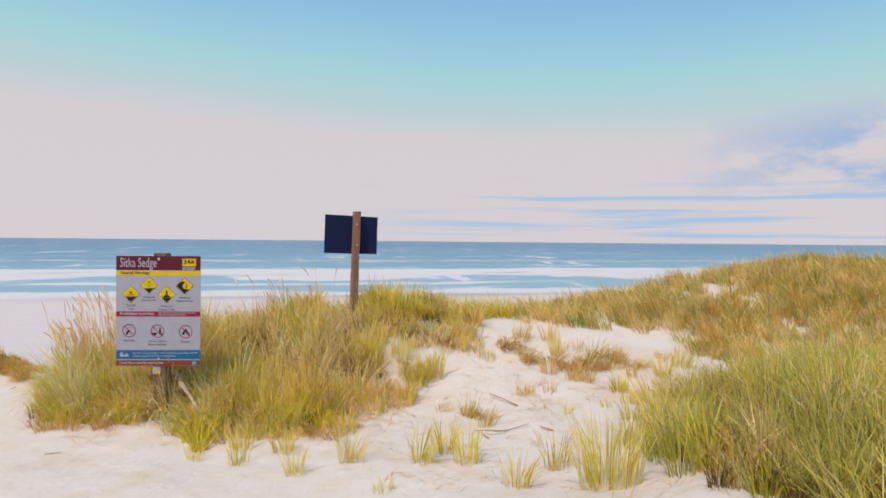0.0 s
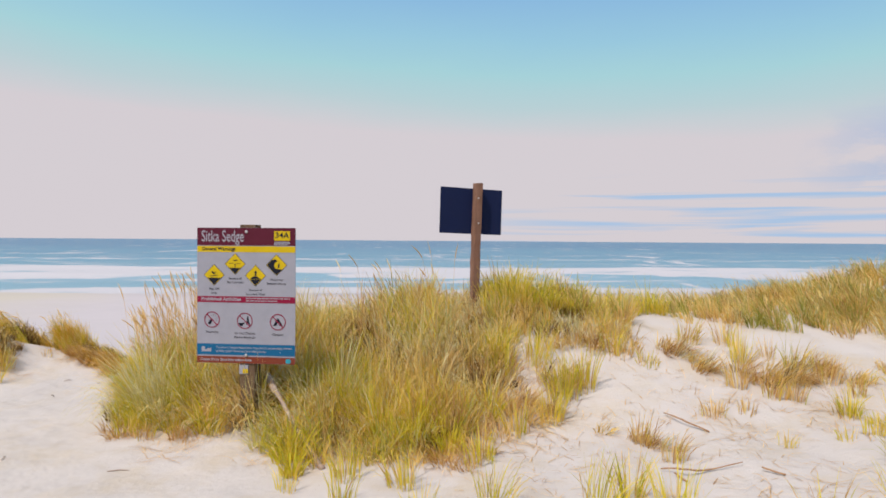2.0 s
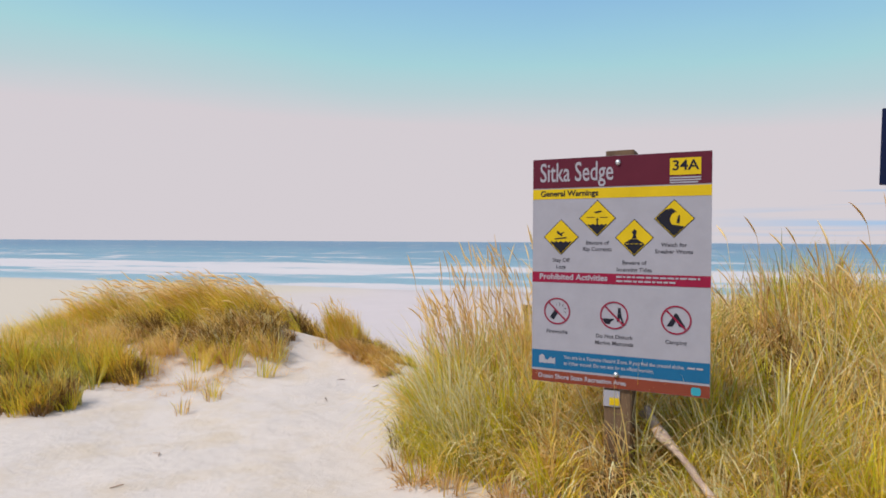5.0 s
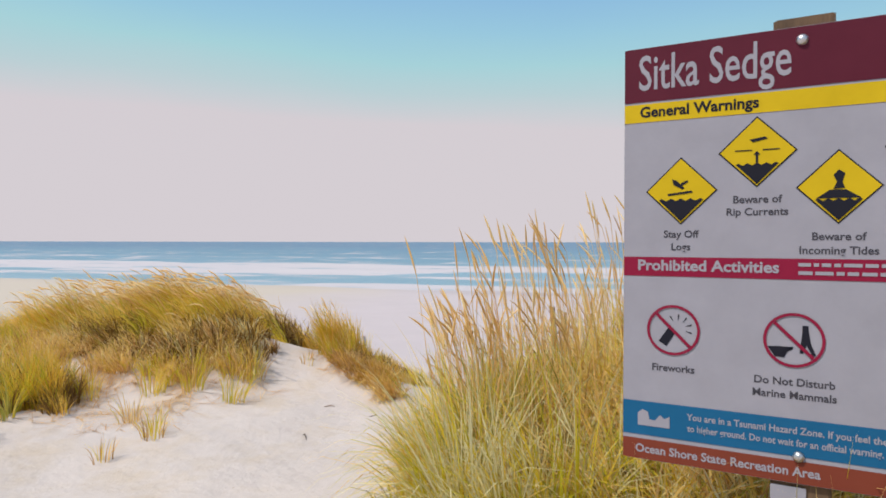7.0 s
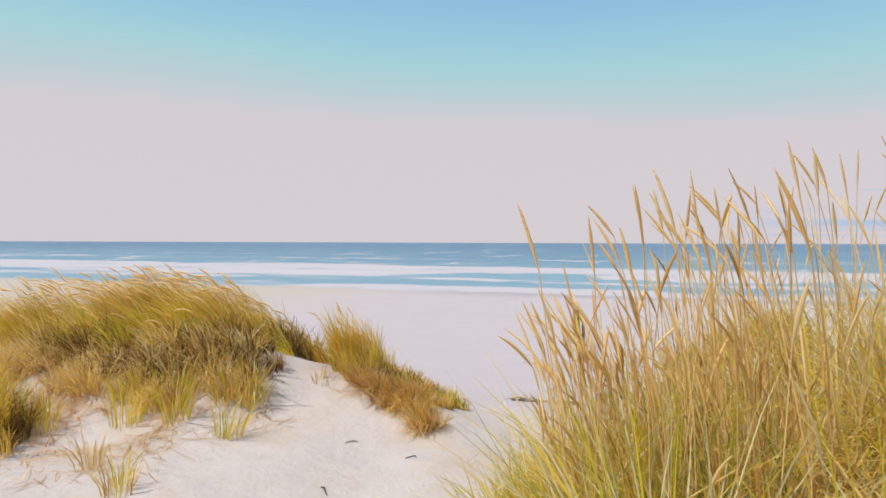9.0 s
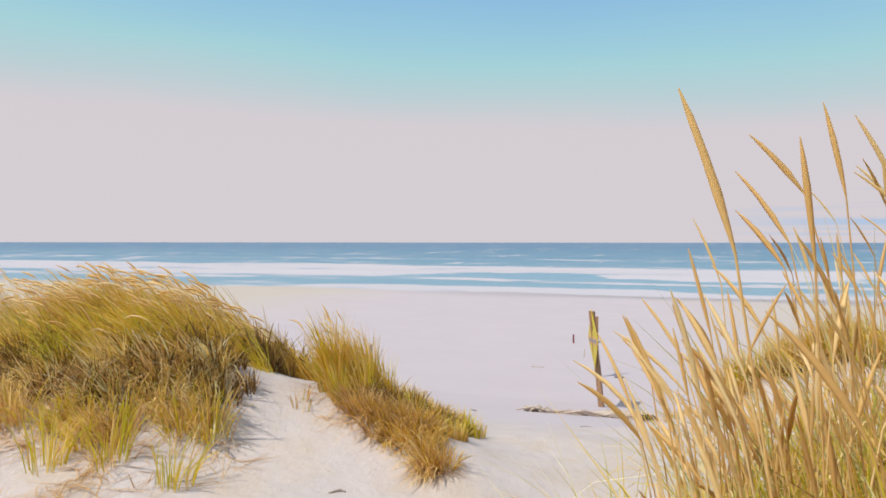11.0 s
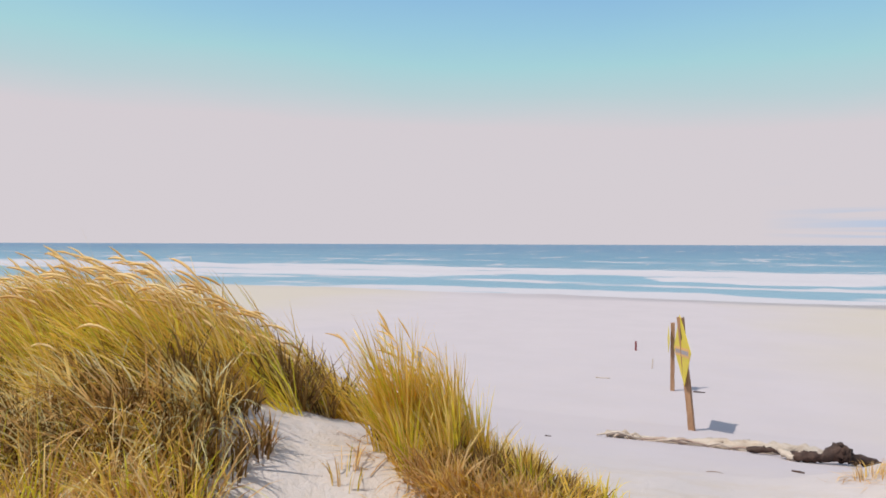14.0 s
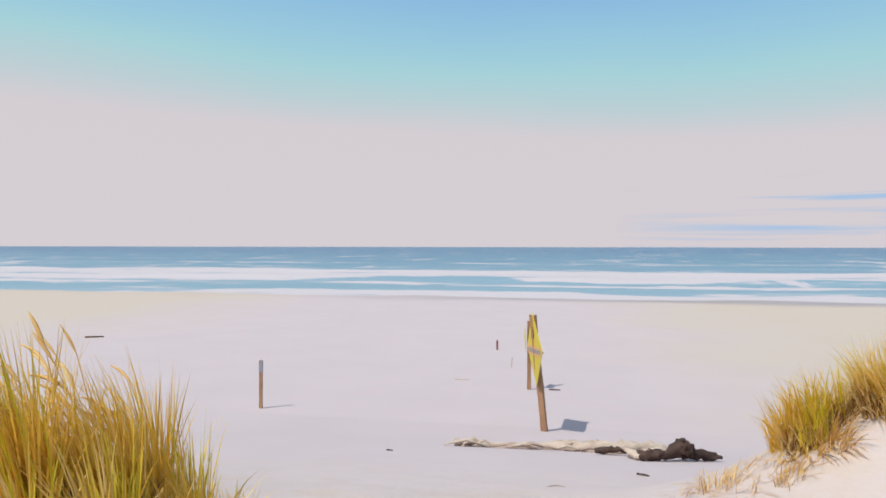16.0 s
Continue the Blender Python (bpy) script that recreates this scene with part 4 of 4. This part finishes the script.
TUFTS = [(-0.16, 5.3, 0.42, 60, 0.25), (0.24, 5.2, 0.45, 60, 0.35), (-0.8, 5.4, 0.36, 50, 0.4), (-1.83, 5.42, 0.28, 36, 0.3), (-1.24, 5.12, 0.3, 36, 0.35), (0.05, 5.6, 0.4, 50, 0.5),
         (-2.3, 5.6, 0.24, 24, 0.3), (1.27, 4.38, 0.62, 150, 0.4), (0.98, 4.98, 0.4, 45, 0.4), (0.6, 4.5, 0.34, 45, 0.3), (-0.42, 4.62, 0.14, 26, 0.15), (2.42, 7.12, 0.4, 60, 0.6), (1.84, 7.85, 0.3, 50, 0.75), (-1.5, 5.75, 0.35, 50, 0.4), (-1.95, 5.85, 0.35, 60, 0.4),
         (0.47, 6.42, 0.28, 40, 0.8), (0.31, 6.82, 0.3, 45, 0.8), (-0.16, 7.83, 0.5, 100, 0.4), (-0.45, 7.21, 0.4, 70, 0.4), (-0.75, 6.9, 0.4, 60, 0.45), (-0.35, 7.6, 0.5, 90, 0.35),
         (2.9, 8.1, 0.4, 60, 0.5), (3.3, 8.57, 0.4, 70, 0.5), (1.6, 8.7, 0.45, 60, 0.4), (-0.6, 8.2, 0.5, 80, 0.4), (0.2, 8.6, 0.4, 60, 0.5), (-1.0, 6.2, 0.35, 60, 0.4), (2.2, 7.6, 0.3, 40, 0.4),
         (-7.23, 7.41, 0.24, 26, 0.6), (-7.13, 6.99, 0.2, 20, 0.7), (-7.76, 7.55, 0.28, 28, 0.55), (-8.65, 7.72, 0.32, 30, 0.4), (-7.95, 8.25, 0.35, 50, 0.4), (-7.35, 7.5, 0.26, 28, 0.4),
         (-7.5, 8.34, 0.36, 40, 0.35), (-8.88, 7.8, 0.36, 36, 0.35), (-8.28, 8.09, 0.4, 40, 0.35), (-7.75, 8.75, 0.35, 60, 0.6), (-8.3, 8.55, 0.4, 60, 0.4), (-4.3, 6.58, 0.24, 40, 0.4), (-4.05, 6.5, 0.2, 34, 0.6), (-4.62, 6.95, 0.34, 60, 0.45), (-3.7, 6.5, 0.22, 36, 0.6), (-9.6, 7.6, 0.4, 60, 0.4), (-5.98, 12.84, 0.14, 60, 0.9), (-5.6, 12.7, 0.14, 30, 0.9), (-7.62, 9.35, 0.14, 16, 0.6)]
scatter = random.Random(17)
for _ in range(34):
    # short dead clumps over the sandy slope
    TUFTS.append((scatter.uniform(0.1, 4.0), scatter.uniform(6.6, 9.2), scatter.uniform(0.12, 0.4), scatter.randint(15, 80), scatter.uniform(0.4, 0.9)))
for i, (tx, ty, h, n, dry) in enumerate(TUFTS):
    r = np.random.RandomState(100 + i)
    shares = np.array([0.9 - dry, dry * 0.7, 0.1 + dry * 0.3])
    v, kinds = tuft_blades(r, np.array([tx]), np.array([ty]), int(n * 1.2), np.array([h * 1.05]), 0.05 + 0.0011 * n, (0.06, -0.02), 0.0065, np.array([0 if dry <= 0.5 else 2]), shares / shares.sum(), 0.7, 0.25, 0.4)
    ob = grass_object("grass_tuft", v, kinds, [GREEN, STRAW, DEAD], "dry straw-coloured grass tuft rooted in sand" if dry > 0.5 else "thin green beach grass tuft rooted in sand", "grass", kind="", origin=at(tx, ty))
    tagged(ob, group="grass tufts on the sand")


# ---- park sign ----
def park_sign():
    W, H = 0.914, 1.22
    turn = math.degrees(math.atan2(0.065, 0.912))
    base = at(-3.163, 6.672)
    root = thing("park_sign", pose(-3.163, 6.672, base.z, 0, 0, turn), "white park notice board with maroon header on a brown timber post", "sign")
    z0 = 0.64 - base.z

    def P(u, v, off=0.0):
        return ((u - 0.5) * W, -off, z0 + (1 - v) * H)

    part("post", timber(0.142, 0.14, -0.5, z0 + H + 0.024, 5, lean=(0, 0)), POST, root, "weathered square timber post").location = (0.01, 0.078, 0)
    part("panel", plate(W, H, 0.006, 0.0, P(0.5, 0.5), 0.012), WHITE, root)

    def band(name, v0, v1, mat, u0=0.0, u1=1.0, off=0.0038, corner=0.0):
        c = P((u0 + u1) / 2, (v0 + v1) / 2, off)
        return part(name, plate((u1 - u0) * W - (0.001 if u1 - u0 > 0.99 else 0), (v1 - v0) * H, 0.001, 0, c, corner), mat, root)

    band("header_band", 0.001, 0.131, MAROON)
    band("warning_band", 0.136, 0.180, YELLOW)
    band("prohibition_band", 0.506, 0.552, CRIMSON)
    band("notice_band", 0.858, 0.940, SKYBLUE)
    band("footer_band", 0.950, 0.999, RUST)
    band("number_plate", 0.024, 0.093, YELLOW, 0.785, 0.945, 0.0052)
    band("badge", 0.960, 0.993, TEAL, 0.905, 0.955, 0.0052, 0.012)
    lettering("Sitka Sedge", 0.145, P(0.262, 0.066, 0.0048), root, WHITE, 0.395, bold=0.0012)
    lettering("34A", 0.070, P(0.865, 0.056, 0.0062), root, INK, 0.125, bold=0.0014)
    lettering("General Warnings", 0.043, P(0.222, 0.157, 0.0048), root, INK, 0.315, bold=0.0012)
    lettering("Prohibited Activities", 0.043, P(0.248, 0.527, 0.0048), root, WHITE, 0.37, bold=0.0012)
    lettering("Ocean Shore State Recreation Area", 0.034, P(0.30, 0.974, 0.0048), root, WHITE, 0.475, bold=0.0008)
    for text, u, v in (("Stay Off", 0.176, 0.452), ("Logs", 0.176, 0.482), ("Beware of", 0.39, 0.374), ("Rip Currents", 0.39, 0.402), ("Beware of", 0.598, 0.458), ("Incoming Tides", 0.598, 0.488), ("Watch for", 0.81, 0.381), ("Sneaker Waves", 0.81, 0.409),
                       ("Fireworks", 0.155, 0.772), ("Do Not Disturb", 0.49, 0.778), ("Marine Mammals", 0.49, 0.807), ("Camping", 0.825, 0.783)):
        lettering(text, 0.029, P(u, v, 0.0036), root, FADED, bold=0.0005)

    def bar(u0, u1, v, h=0.008, mat=WHITE, off=0.0052):
        band("printed_line", v - h / 2, v + h / 2, mat, u0, u1, off)

    for u0, u1, v in ((0.785, 0.945, 0.104), (0.785, 0.945, 0.114), (0.785, 0.93, 0.124)):
        bar(u0, u1, v, 0.006)
    for u0, u1, v in ((0.50, 0.95, 0.519), (0.50, 0.82, 0.537), (0.885, 0.965, 0.884)):
        x = u0
        r = random.Random(int(v * 1000))
        while x < u1 - 0.01:
            w = min(r.uniform(0.012, 0.045), u1 - x)
            bar(x, x + w, v, 0.0075)
            x += w + 0.007
    lettering("You are in a Tsunami Hazard Zone. If you feel the ground shake,", 0.026, P(0.535, 0.884, 0.0048), root, WHITE, 0.615, bold=0.0005)
    lettering("to higher ground. Do not wait for an official warning.", 0.026, P(0.455, 0.911, 0.0048), root, WHITE, 0.467, bold=0.0005)
    # plain white mark in place of the emblem
    mark = [(-0.045, -0.024), (0.045, -0.024), (0.045, 0.010), (0.030, 0.002), (0.018, 0.012), (0.004, -0.006), (-0.012, -0.004), (-0.016, 0.018), (-0.032, 0.024), (-0.045, 0.012)]
    part("emblem", outline(mark, 0.001, P(0.097, 0.897, 0.0052)), WHITE, root)

    def diamond(u, v, water, marks):
        q = 0.097
        d = part("warning_diamond", outline([(0, q), (-q, 0), (0, -q), (q, 0)], 0.001, P(u, v, 0.0038)), INK, root)
        q = 0.092
        part("diamond_face", outline([(0, q), (-q, 0), (0, -q), (q, 0)], 0.001, P(u, v, 0.0052)), YELLOW, d)
        if water:
            k = q + water
            wave = [(k * (-1 + 0.2 * i), water + (0.004 if i % 2 else -0.003)) for i in range(1, 10)]
            part("dark_water", outline([(0, -q + 0.004)] + [(-k + 0.006, water)] + wave + [(k - 0.006, water)], 0.001, P(u, v, 0.0066)), INK, d)
        for pts in marks:
            part("pictogram", outline(pts, 0.001, P(u, v, 0.0066)), INK, d)

    slab = [(-0.035, -0.014), (0.032, -0.006), (0.030, 0.000), (-0.036, -0.008)]
    diamond(0.176, 0.349, -0.026, [slab, [(-0.024, 0.034), (-0.012, 0.030), (0.010, 0.008), (0.004, 0.004), (-0.020, 0.018)], [(0.0, 0.022), (0.018, 0.030), (0.02, 0.025), (0.002, 0.014)]])
    diamond(0.39, 0.267, -0.034, [[(-0.018, 0.034), (0.020, 0.040), (0.026, 0.034), (-0.010, 0.026)], [(-0.003, -0.03), (-0.003, -0.008), (-0.008, -0.008), (0, 0.002), (0.008, -0.008), (0.003, -0.008), (0.003, -0.03)],
                                  [(-0.055, 0.003), (-0.012, 0.003), (-0.012, 0.006), (-0.055, 0.006)], [(0.014, 0.003), (0.055, 0.003), (0.055, 0.006), (0.014, 0.006)]])
    diamond(0.598, 0.351, -0.034, [[(-0.012, 0.030), (0.0, 0.044), (0.014, 0.034), (0.008, 0.012), (0.014, -0.004), (-0.012, -0.006), (-0.004, 0.012)], [(-0.05, -0.03), (-0.02, -0.008), (0.016, -0.008), (0.05, -0.03)]])
    diamond(0.81, 0.272, 0, [[(0, -0.088), (-0.088, 0.0), (-0.045, 0.044), (-0.012, 0.052), (0.016, 0.030), (0.006, 0.034), (-0.012, 0.022), (-0.022, -0.004), (-0.010, -0.03), (0.050, -0.040)], [(0.010, -0.022), (0.020, 0.016), (0.028, 0.016), (0.026, -0.024)]])

    def prohibited(u, v, marks):
        for pts in marks:
            part("pictogram", outline(pts, 0.001, P(u, v, 0.0038)), INK, root)
        c = part("prohibition_ring", ring(0.073, 0.0655, 0.001, P(u, v, 0.0054)), CRIMSON, root)
        a = 0.0485
        part("slash", outline([(-a, a - 0.006), (-a + 0.006, a), (a, -a + 0.006), (a - 0.006, -a)], 0.001, P(u, v, 0.0055)), CRIMSON, c)

    rays = [[(0.012 + 0.022 * math.cos(b), 0.006 + 0.022 * math.sin(b)), (0.012 + 0.04 * math.cos(b - 0.05), 0.006 + 0.04 * math.sin(b - 0.05)), (0.012 + 0.04 * math.cos(b + 0.05), 0.006 + 0.04 * math.sin(b + 0.05))] for b in (-0.3, 0.3, 0.9, 1.5, 2.1)]
    prohibited(0.155, 0.680, [[(-0.040, -0.034), (-0.018, -0.048), (0.008, -0.004), (-0.012, 0.008)]] + rays)
    prohibited(0.49, 0.685, [[(-0.062, -0.020), (-0.030, -0.018), (-0.004, -0.026), (0.0, -0.018), (-0.016, -0.034), (-0.022, -0.048), (-0.045, -0.046)], [(0.020, 0.040), (0.034, 0.040), (0.034, 0.028), (0.040, -0.008), (0.052, -0.038), (0.044, -0.040), (0.030, -0.012), (0.022, -0.034), (0.014, -0.034), (0.020, 0.024)]])
    prohibited(0.825, 0.690, [[(-0.045, -0.034), (-0.004, 0.034), (0.004, 0.034), (0.045, -0.034), (0.016, -0.034), (0.0, -0.004), (-0.016, -0.034)]])
    for v in (0.030, 0.940):
        part("bolt", dome(0.015, 0.011, P(0.505, v, 0.006)), STEEL, root, "round galvanised bolt head")
    tag = part("post_label", plate(0.085, 0.085, 0.003, 0, (-0.02, 0.004, z0 - 0.055), 0.004), WHITE, root, "small white and yellow label")
    part("label_patch", plate(0.05, 0.04, 0.002, 0, (-0.005, 0.001, z0 - 0.07)), YELLOW, tag)


park_sign()


def back_of_sign():
    c = Vector((-1.448, 9.388, 2.137))
    g = at(c.x, c.y).z
    root = thing("beach_sign", pose(c.x, c.y, g, 0, 0, 32.6), "dark navy back of a sign board on a tan timber post", "sign")
    b = part("panel", plate(0.874, 0.585, 0.012, 0.002, (0, 0.062, c.z - g), 0.01), NAVY, root, "dark navy back of the board")
    b.rotation_euler = (0, radians(1.5), 0)
    b.location = (-0.03, 0, 0)
    part("post", timber(0.098, 0.098, -0.5, c.z - g + 0.35, 8, 0.01, lean=(0.03, 0.0)), UMBER, root, "weathered reddish tan post").location = (0.0, 0, 0)
    for z in (0.16, -0.16):
        part("bolt", dome(0.012, 0.01, (0.05, -0.05, c.z - g + z)), STEEL, root)


back_of_sign()


# ---- beach ----
def hazard_sign():
    b = at(-8.70, 18.98)
    root = thing("hazard_sign", b_pose(b, 0), "yellow diamond warning sign on a leaning tan post", "sign")
    part("post", timber(0.105, 0.095, -0.4, 1.97, 12, 0.012, lean=(-0.10, -0.03)), TAN, root, "leaning sun-bleached post")
    q, h = 0.62, 1.375
    face = part("panel", outline([(0, q), (-q, 0), (0, -q), (q, 0)], 0.008, (0, 0, 0), bevel=0.001), LEMON, root)
    face.matrix_local = Matrix.Translation((-0.19, -0.12, h + 0.03)) @ pose(0, 0, 0, 3, -5, -62)
    part("plate", plate(1.02, 0.16, 0.004, 0, (0, -0.008, -0.03)), ORANGE, face, "faded orange lettered strip")
    r = random.Random(4)
    x = -0.45
    while x < 0.42:
        w = r.uniform(0.04, 0.12)
        part("printed_line", plate(w, 0.07, 0.002, 0, (x + w / 2, -0.013, -0.03)), WHITE, face)
        x += w + 0.03
    part("pictogram", outline([(-0.08, 0.22), (0.0, 0.42), (0.08, 0.22), (0.03, 0.18), (-0.03, 0.18)], 0.003, (0, -0.007, 0)), INK, face)
    part("bolt", dome(0.028, 0.04, (-0.06, -0.12, h - 0.02)), STEEL, root)


def b_pose(v, turn):
    return pose(v.x, v.y, v.z, 0, 0, turn)


hazard_sign()


def stake(x, y, h, w, mat, label, top=0.0, turn=20, lean=(0, 0), name="marker_stake"):
    root = thing(name, b_pose(at(x, y), turn), label, "stake")
    part("stake", timber(w, w * 0.6, -0.3, h, int(abs(x) * 100), 0.006, 0.005, lean), mat, root)
    if top:
        part("band", timber(w + 0.006, w * 0.6 + 0.006, h - top, h - 0.01, 3, 0.002, 0.003), WHITE, root, "whitewashed top band")
    return root


stake(-14.38, 18.42, 0.96, 0.068, TAN, "tan wooden stake with a whitewashed top on the beach", 0.24)
stake(-13.64, 30.39, 0.36, 0.07, BRICKRED, "short red-brown marker stake far out on the beach")
rear = stake(-10.31, 23.31, 1.68, 0.095, TAN, "plain tan post behind the warning sign")
edge = part("panel", outline([(0, 0.33), (-0.3, 0), (0, -0.33), (0.3, 0)], 0.006, (0, 0, 0)), LEMON, rear, "yellow sheet seen nearly edge on")
edge.matrix_local = Matrix.Translation((-0.10, -0.09, 1.28)) @ pose(0, 0, 0, 0, 0, -89)
stake(-11.85, 26.5, 0.30, 0.028, DRIFT, "thin bleached stick standing in sand", lean=(0.1, 0), name="driftwood_stick")


def limb(name, label, pts, radii, mat, n=9, rough=0.18, seed=1, category="driftwood"):
    o = at(pts[0][0], pts[0][1])
    steps, rr = [], []
    for i in range(len(pts) - 1):
        for k in range(5):
            t = k / 5
            x, y = pts[i][0] * (1 - t) + pts[i + 1][0] * t, pts[i][1] * (1 - t) + pts[i + 1][1] * t
            up = pts[i][2] * (1 - t) + pts[i + 1][2] * t
            steps.append(at(x, y, up) - o)
            rr.append(radii[i] * (1 - t) + radii[i + 1] * t)
    steps.append(at(*pts[-1]) - o)
    rr.append(radii[-1])
    bm = tube(steps, rr, n, seed, rough)
    for f in bm.faces:
        f.smooth = True
    me = bpy.data.meshes.new(name)
    bm.to_mesh(me)
    bm.free()
    me.materials.append(mat)
    ob = new(name, me)
    ob.location = o
    return tagged(ob, label, category)


limb("driftwood_log", "bleached splintered driftwood log half sunk in beach sand", [(-9.3, 16.5, 0.0), (-9.0, 16.62, 0.03), (-8.6, 16.8, 0.01), (-8.25, 16.96, 0.03), (-8.0, 17.1, 0.03), (-7.65, 17.12, 0.05), (-7.3, 17.2, 0.04), (-6.9, 17.55, 0.05), (-6.5, 17.9, 0.0)], (0.045, 0.04, 0.05, 0.05, 0.085, 0.09, 0.10, 0.11, 0.05), DRIFT, 14, 0.42, 3)
limb("driftwood_piece", "pale knot at the end of the driftwood log", [(-9.32, 16.46, 0.05), (-9.22, 16.56, 0.06)], (0.05, 0.035), DRIFT, 9, 0.35, 16)
splint = random.Random(23)
for k in range(13):
    # strips split off along the log
    t = splint.random()
    bx, by = -9.2 + 2.5 * t, 16.46 + 0.95 * t + splint.uniform(-0.06, 0.12)
    n, rr = splint.uniform(0.25, 0.7), splint.uniform(0.012, 0.032)
    limb("wood_splinter", "pale split strip of weathered driftwood lying along the log" if k % 3 else "dark weathered strip of driftwood lying along the log", [(bx - n / 2, by - 0.19 * n, 0.02), (bx, by + splint.uniform(-0.03, 0.03), splint.uniform(0.05, 0.11)), (bx + n / 2, by + 0.19 * n, 0.03)], (rr * 0.5, rr, rr * 0.4), DRIFT if k % 3 else ROOT, 6, 0.4, 20 + k)
# the log's dark hollow, its shade made as a black slab on the near side
limb("log_hollow_shade", "black slab standing in for the dark hollow in the driftwood log", [(-7.5, 16.9, 0.04), (-7.34, 16.93, 0.07), (-7.22, 16.98, 0.08), (-7.1, 17.0, 0.05)], (0.03, 0.045, 0.035, 0.02), CHAR, 8, 0.4, 5)
limb("burnt_log", "short charred black log with pale ash ends", [(-7.0, 16.78, 0.06), (-6.86, 16.62, 0.06), (-6.74, 16.7, 0.08), (-6.62, 16.78, 0.07), (-6.46, 16.96, 0.15), (-6.38, 17.02, 0.13), (-6.3, 17.05, 0.09), (-6.1, 17.18, 0.07), (-5.98, 17.25, 0.05)], (0.03, 0.06, 0.065, 0.05, 0.09, 0.10, 0.06, 0.055, 0.02), CHAR, 14, 0.42, 6)
limb("charred_branch", "thin charred stub rising from the burnt log", [(-6.5, 16.94, 0.16), (-6.46, 16.96, 0.24), (-6.4, 17.0, 0.27)], (0.04, 0.045, 0.02), CHAR, 8, 0.4, 17)
limb("driftwood_piece", "pale ash-grey stump end of the burnt log", [(-7.1, 16.86, 0.1), (-7.0, 16.74, 0.06), (-6.9, 16.62, 0.05)], (0.03, 0.055, 0.045), DRIFT, 8, 0.4, 15)
limb("driftwood_piece", "small dark chip of driftwood on sand", [(-6.76, 15.27, 0.005), (-6.64, 15.2, 0.01)], (0.018, 0.01), CHAR, 6, 0.3, 7)
limb("driftwood_piece", "thin bleached stick lying on sand", [(-12.5, 23.8, 0.01), (-12.15, 23.95, 0.01)], (0.016, 0.012), DRIFT, 6, 0.2, 8)
limb("driftwood_piece", "thin dark stick lying on far sand", [(-30.2, 26.0, 0.03), (-29.7, 26.5, 0.03)], (0.045, 0.03), POST, 6, 0.2, 9)
limb("driftwood_piece", "short dark stick lying behind the signs", [(-9.85, 23.45, 0.015), (-9.6, 23.55, 0.015)], (0.02, 0.014), CHAR, 6, 0.2, 10)
limb("driftwood_piece", "tiny dark scrap of driftwood on sand", [(-9.8, 15.42, 0.005), (-9.72, 15.45, 0.005)], (0.013, 0.008), CHAR, 6, 0.2, 11)
limb("driftwood_piece", "round dark lump lying on the sandy slope", [(-0.86, 7.68, 0.03), (-0.79, 7.72, 0.04)], (0.045, 0.03), POST, 8, 0.3, 12)
limb("leaning_branch", "bleached branch leaning in grass beside the sign post", [(-2.18, 6.0, 0.0), (-2.48, 6.32, 0.12), (-2.78, 6.62, 0.27), (-3.06, 6.9, 0.40)], (0.022, 0.018, 0.018, 0.036), ROOT, 9, 0.35, 13)
for k, (tx, ty, a, n, mat) in enumerate([(-3.74, 5.75, 20, 0.16, ROOT), (-5.83, 5.59, 75, 0.08, ROOT), (-6.43, 8.12, -30, 0.10, CHAR), (-6.8, 8.79, 50, 0.09, ROOT), (-6.29, 8.76, 10, 0.08, CHAR), (-4.88, 5.87, 120, 0.10, ROOT), (-7.2, 13.68, 35, 0.16, ROOT), (-6.2, 6.1, 160, 0.14, ROOT)]):
    ux, uy = n * math.cos(radians(a)) / 2, n * math.sin(radians(a)) / 2
    limb("twig", "small dry dark twig lying on the trodden sand" if mat is CHAR else "small grey-brown twig lying on pale sand", [(tx - ux, ty - uy, 0.004), (tx + 0.02 * math.sin(k * 2.1), ty + 0.02, 0.012), (tx + ux, ty + uy, 0.005)], (0.003, 0.0045, 0.002), mat, 6, 0.3, 40 + k, "twig")
for k, pts in enumerate([[(0.33, 6.16, 0.02), (0.5, 6.1, 0.05), (0.66, 6.2, 0.02), (0.9, 6.21, 0.03)], [(0.56, 7.38, 0.03), (0.68, 7.2, 0.05), (0.86, 7.0, 0.01)], [(1.0, 6.12, 0.03), (1.12, 6.02, 0.01)], [(0.4, 6.05, 0.03), (0.47, 5.95, 0.0)]]):
    limb("exposed_root", "dark brown root exposed in the eroded sand", pts, (0.005, 0.008, 0.007, 0.003)[:len(pts)], TAN, 7, 0.35, 60 + k, "root")
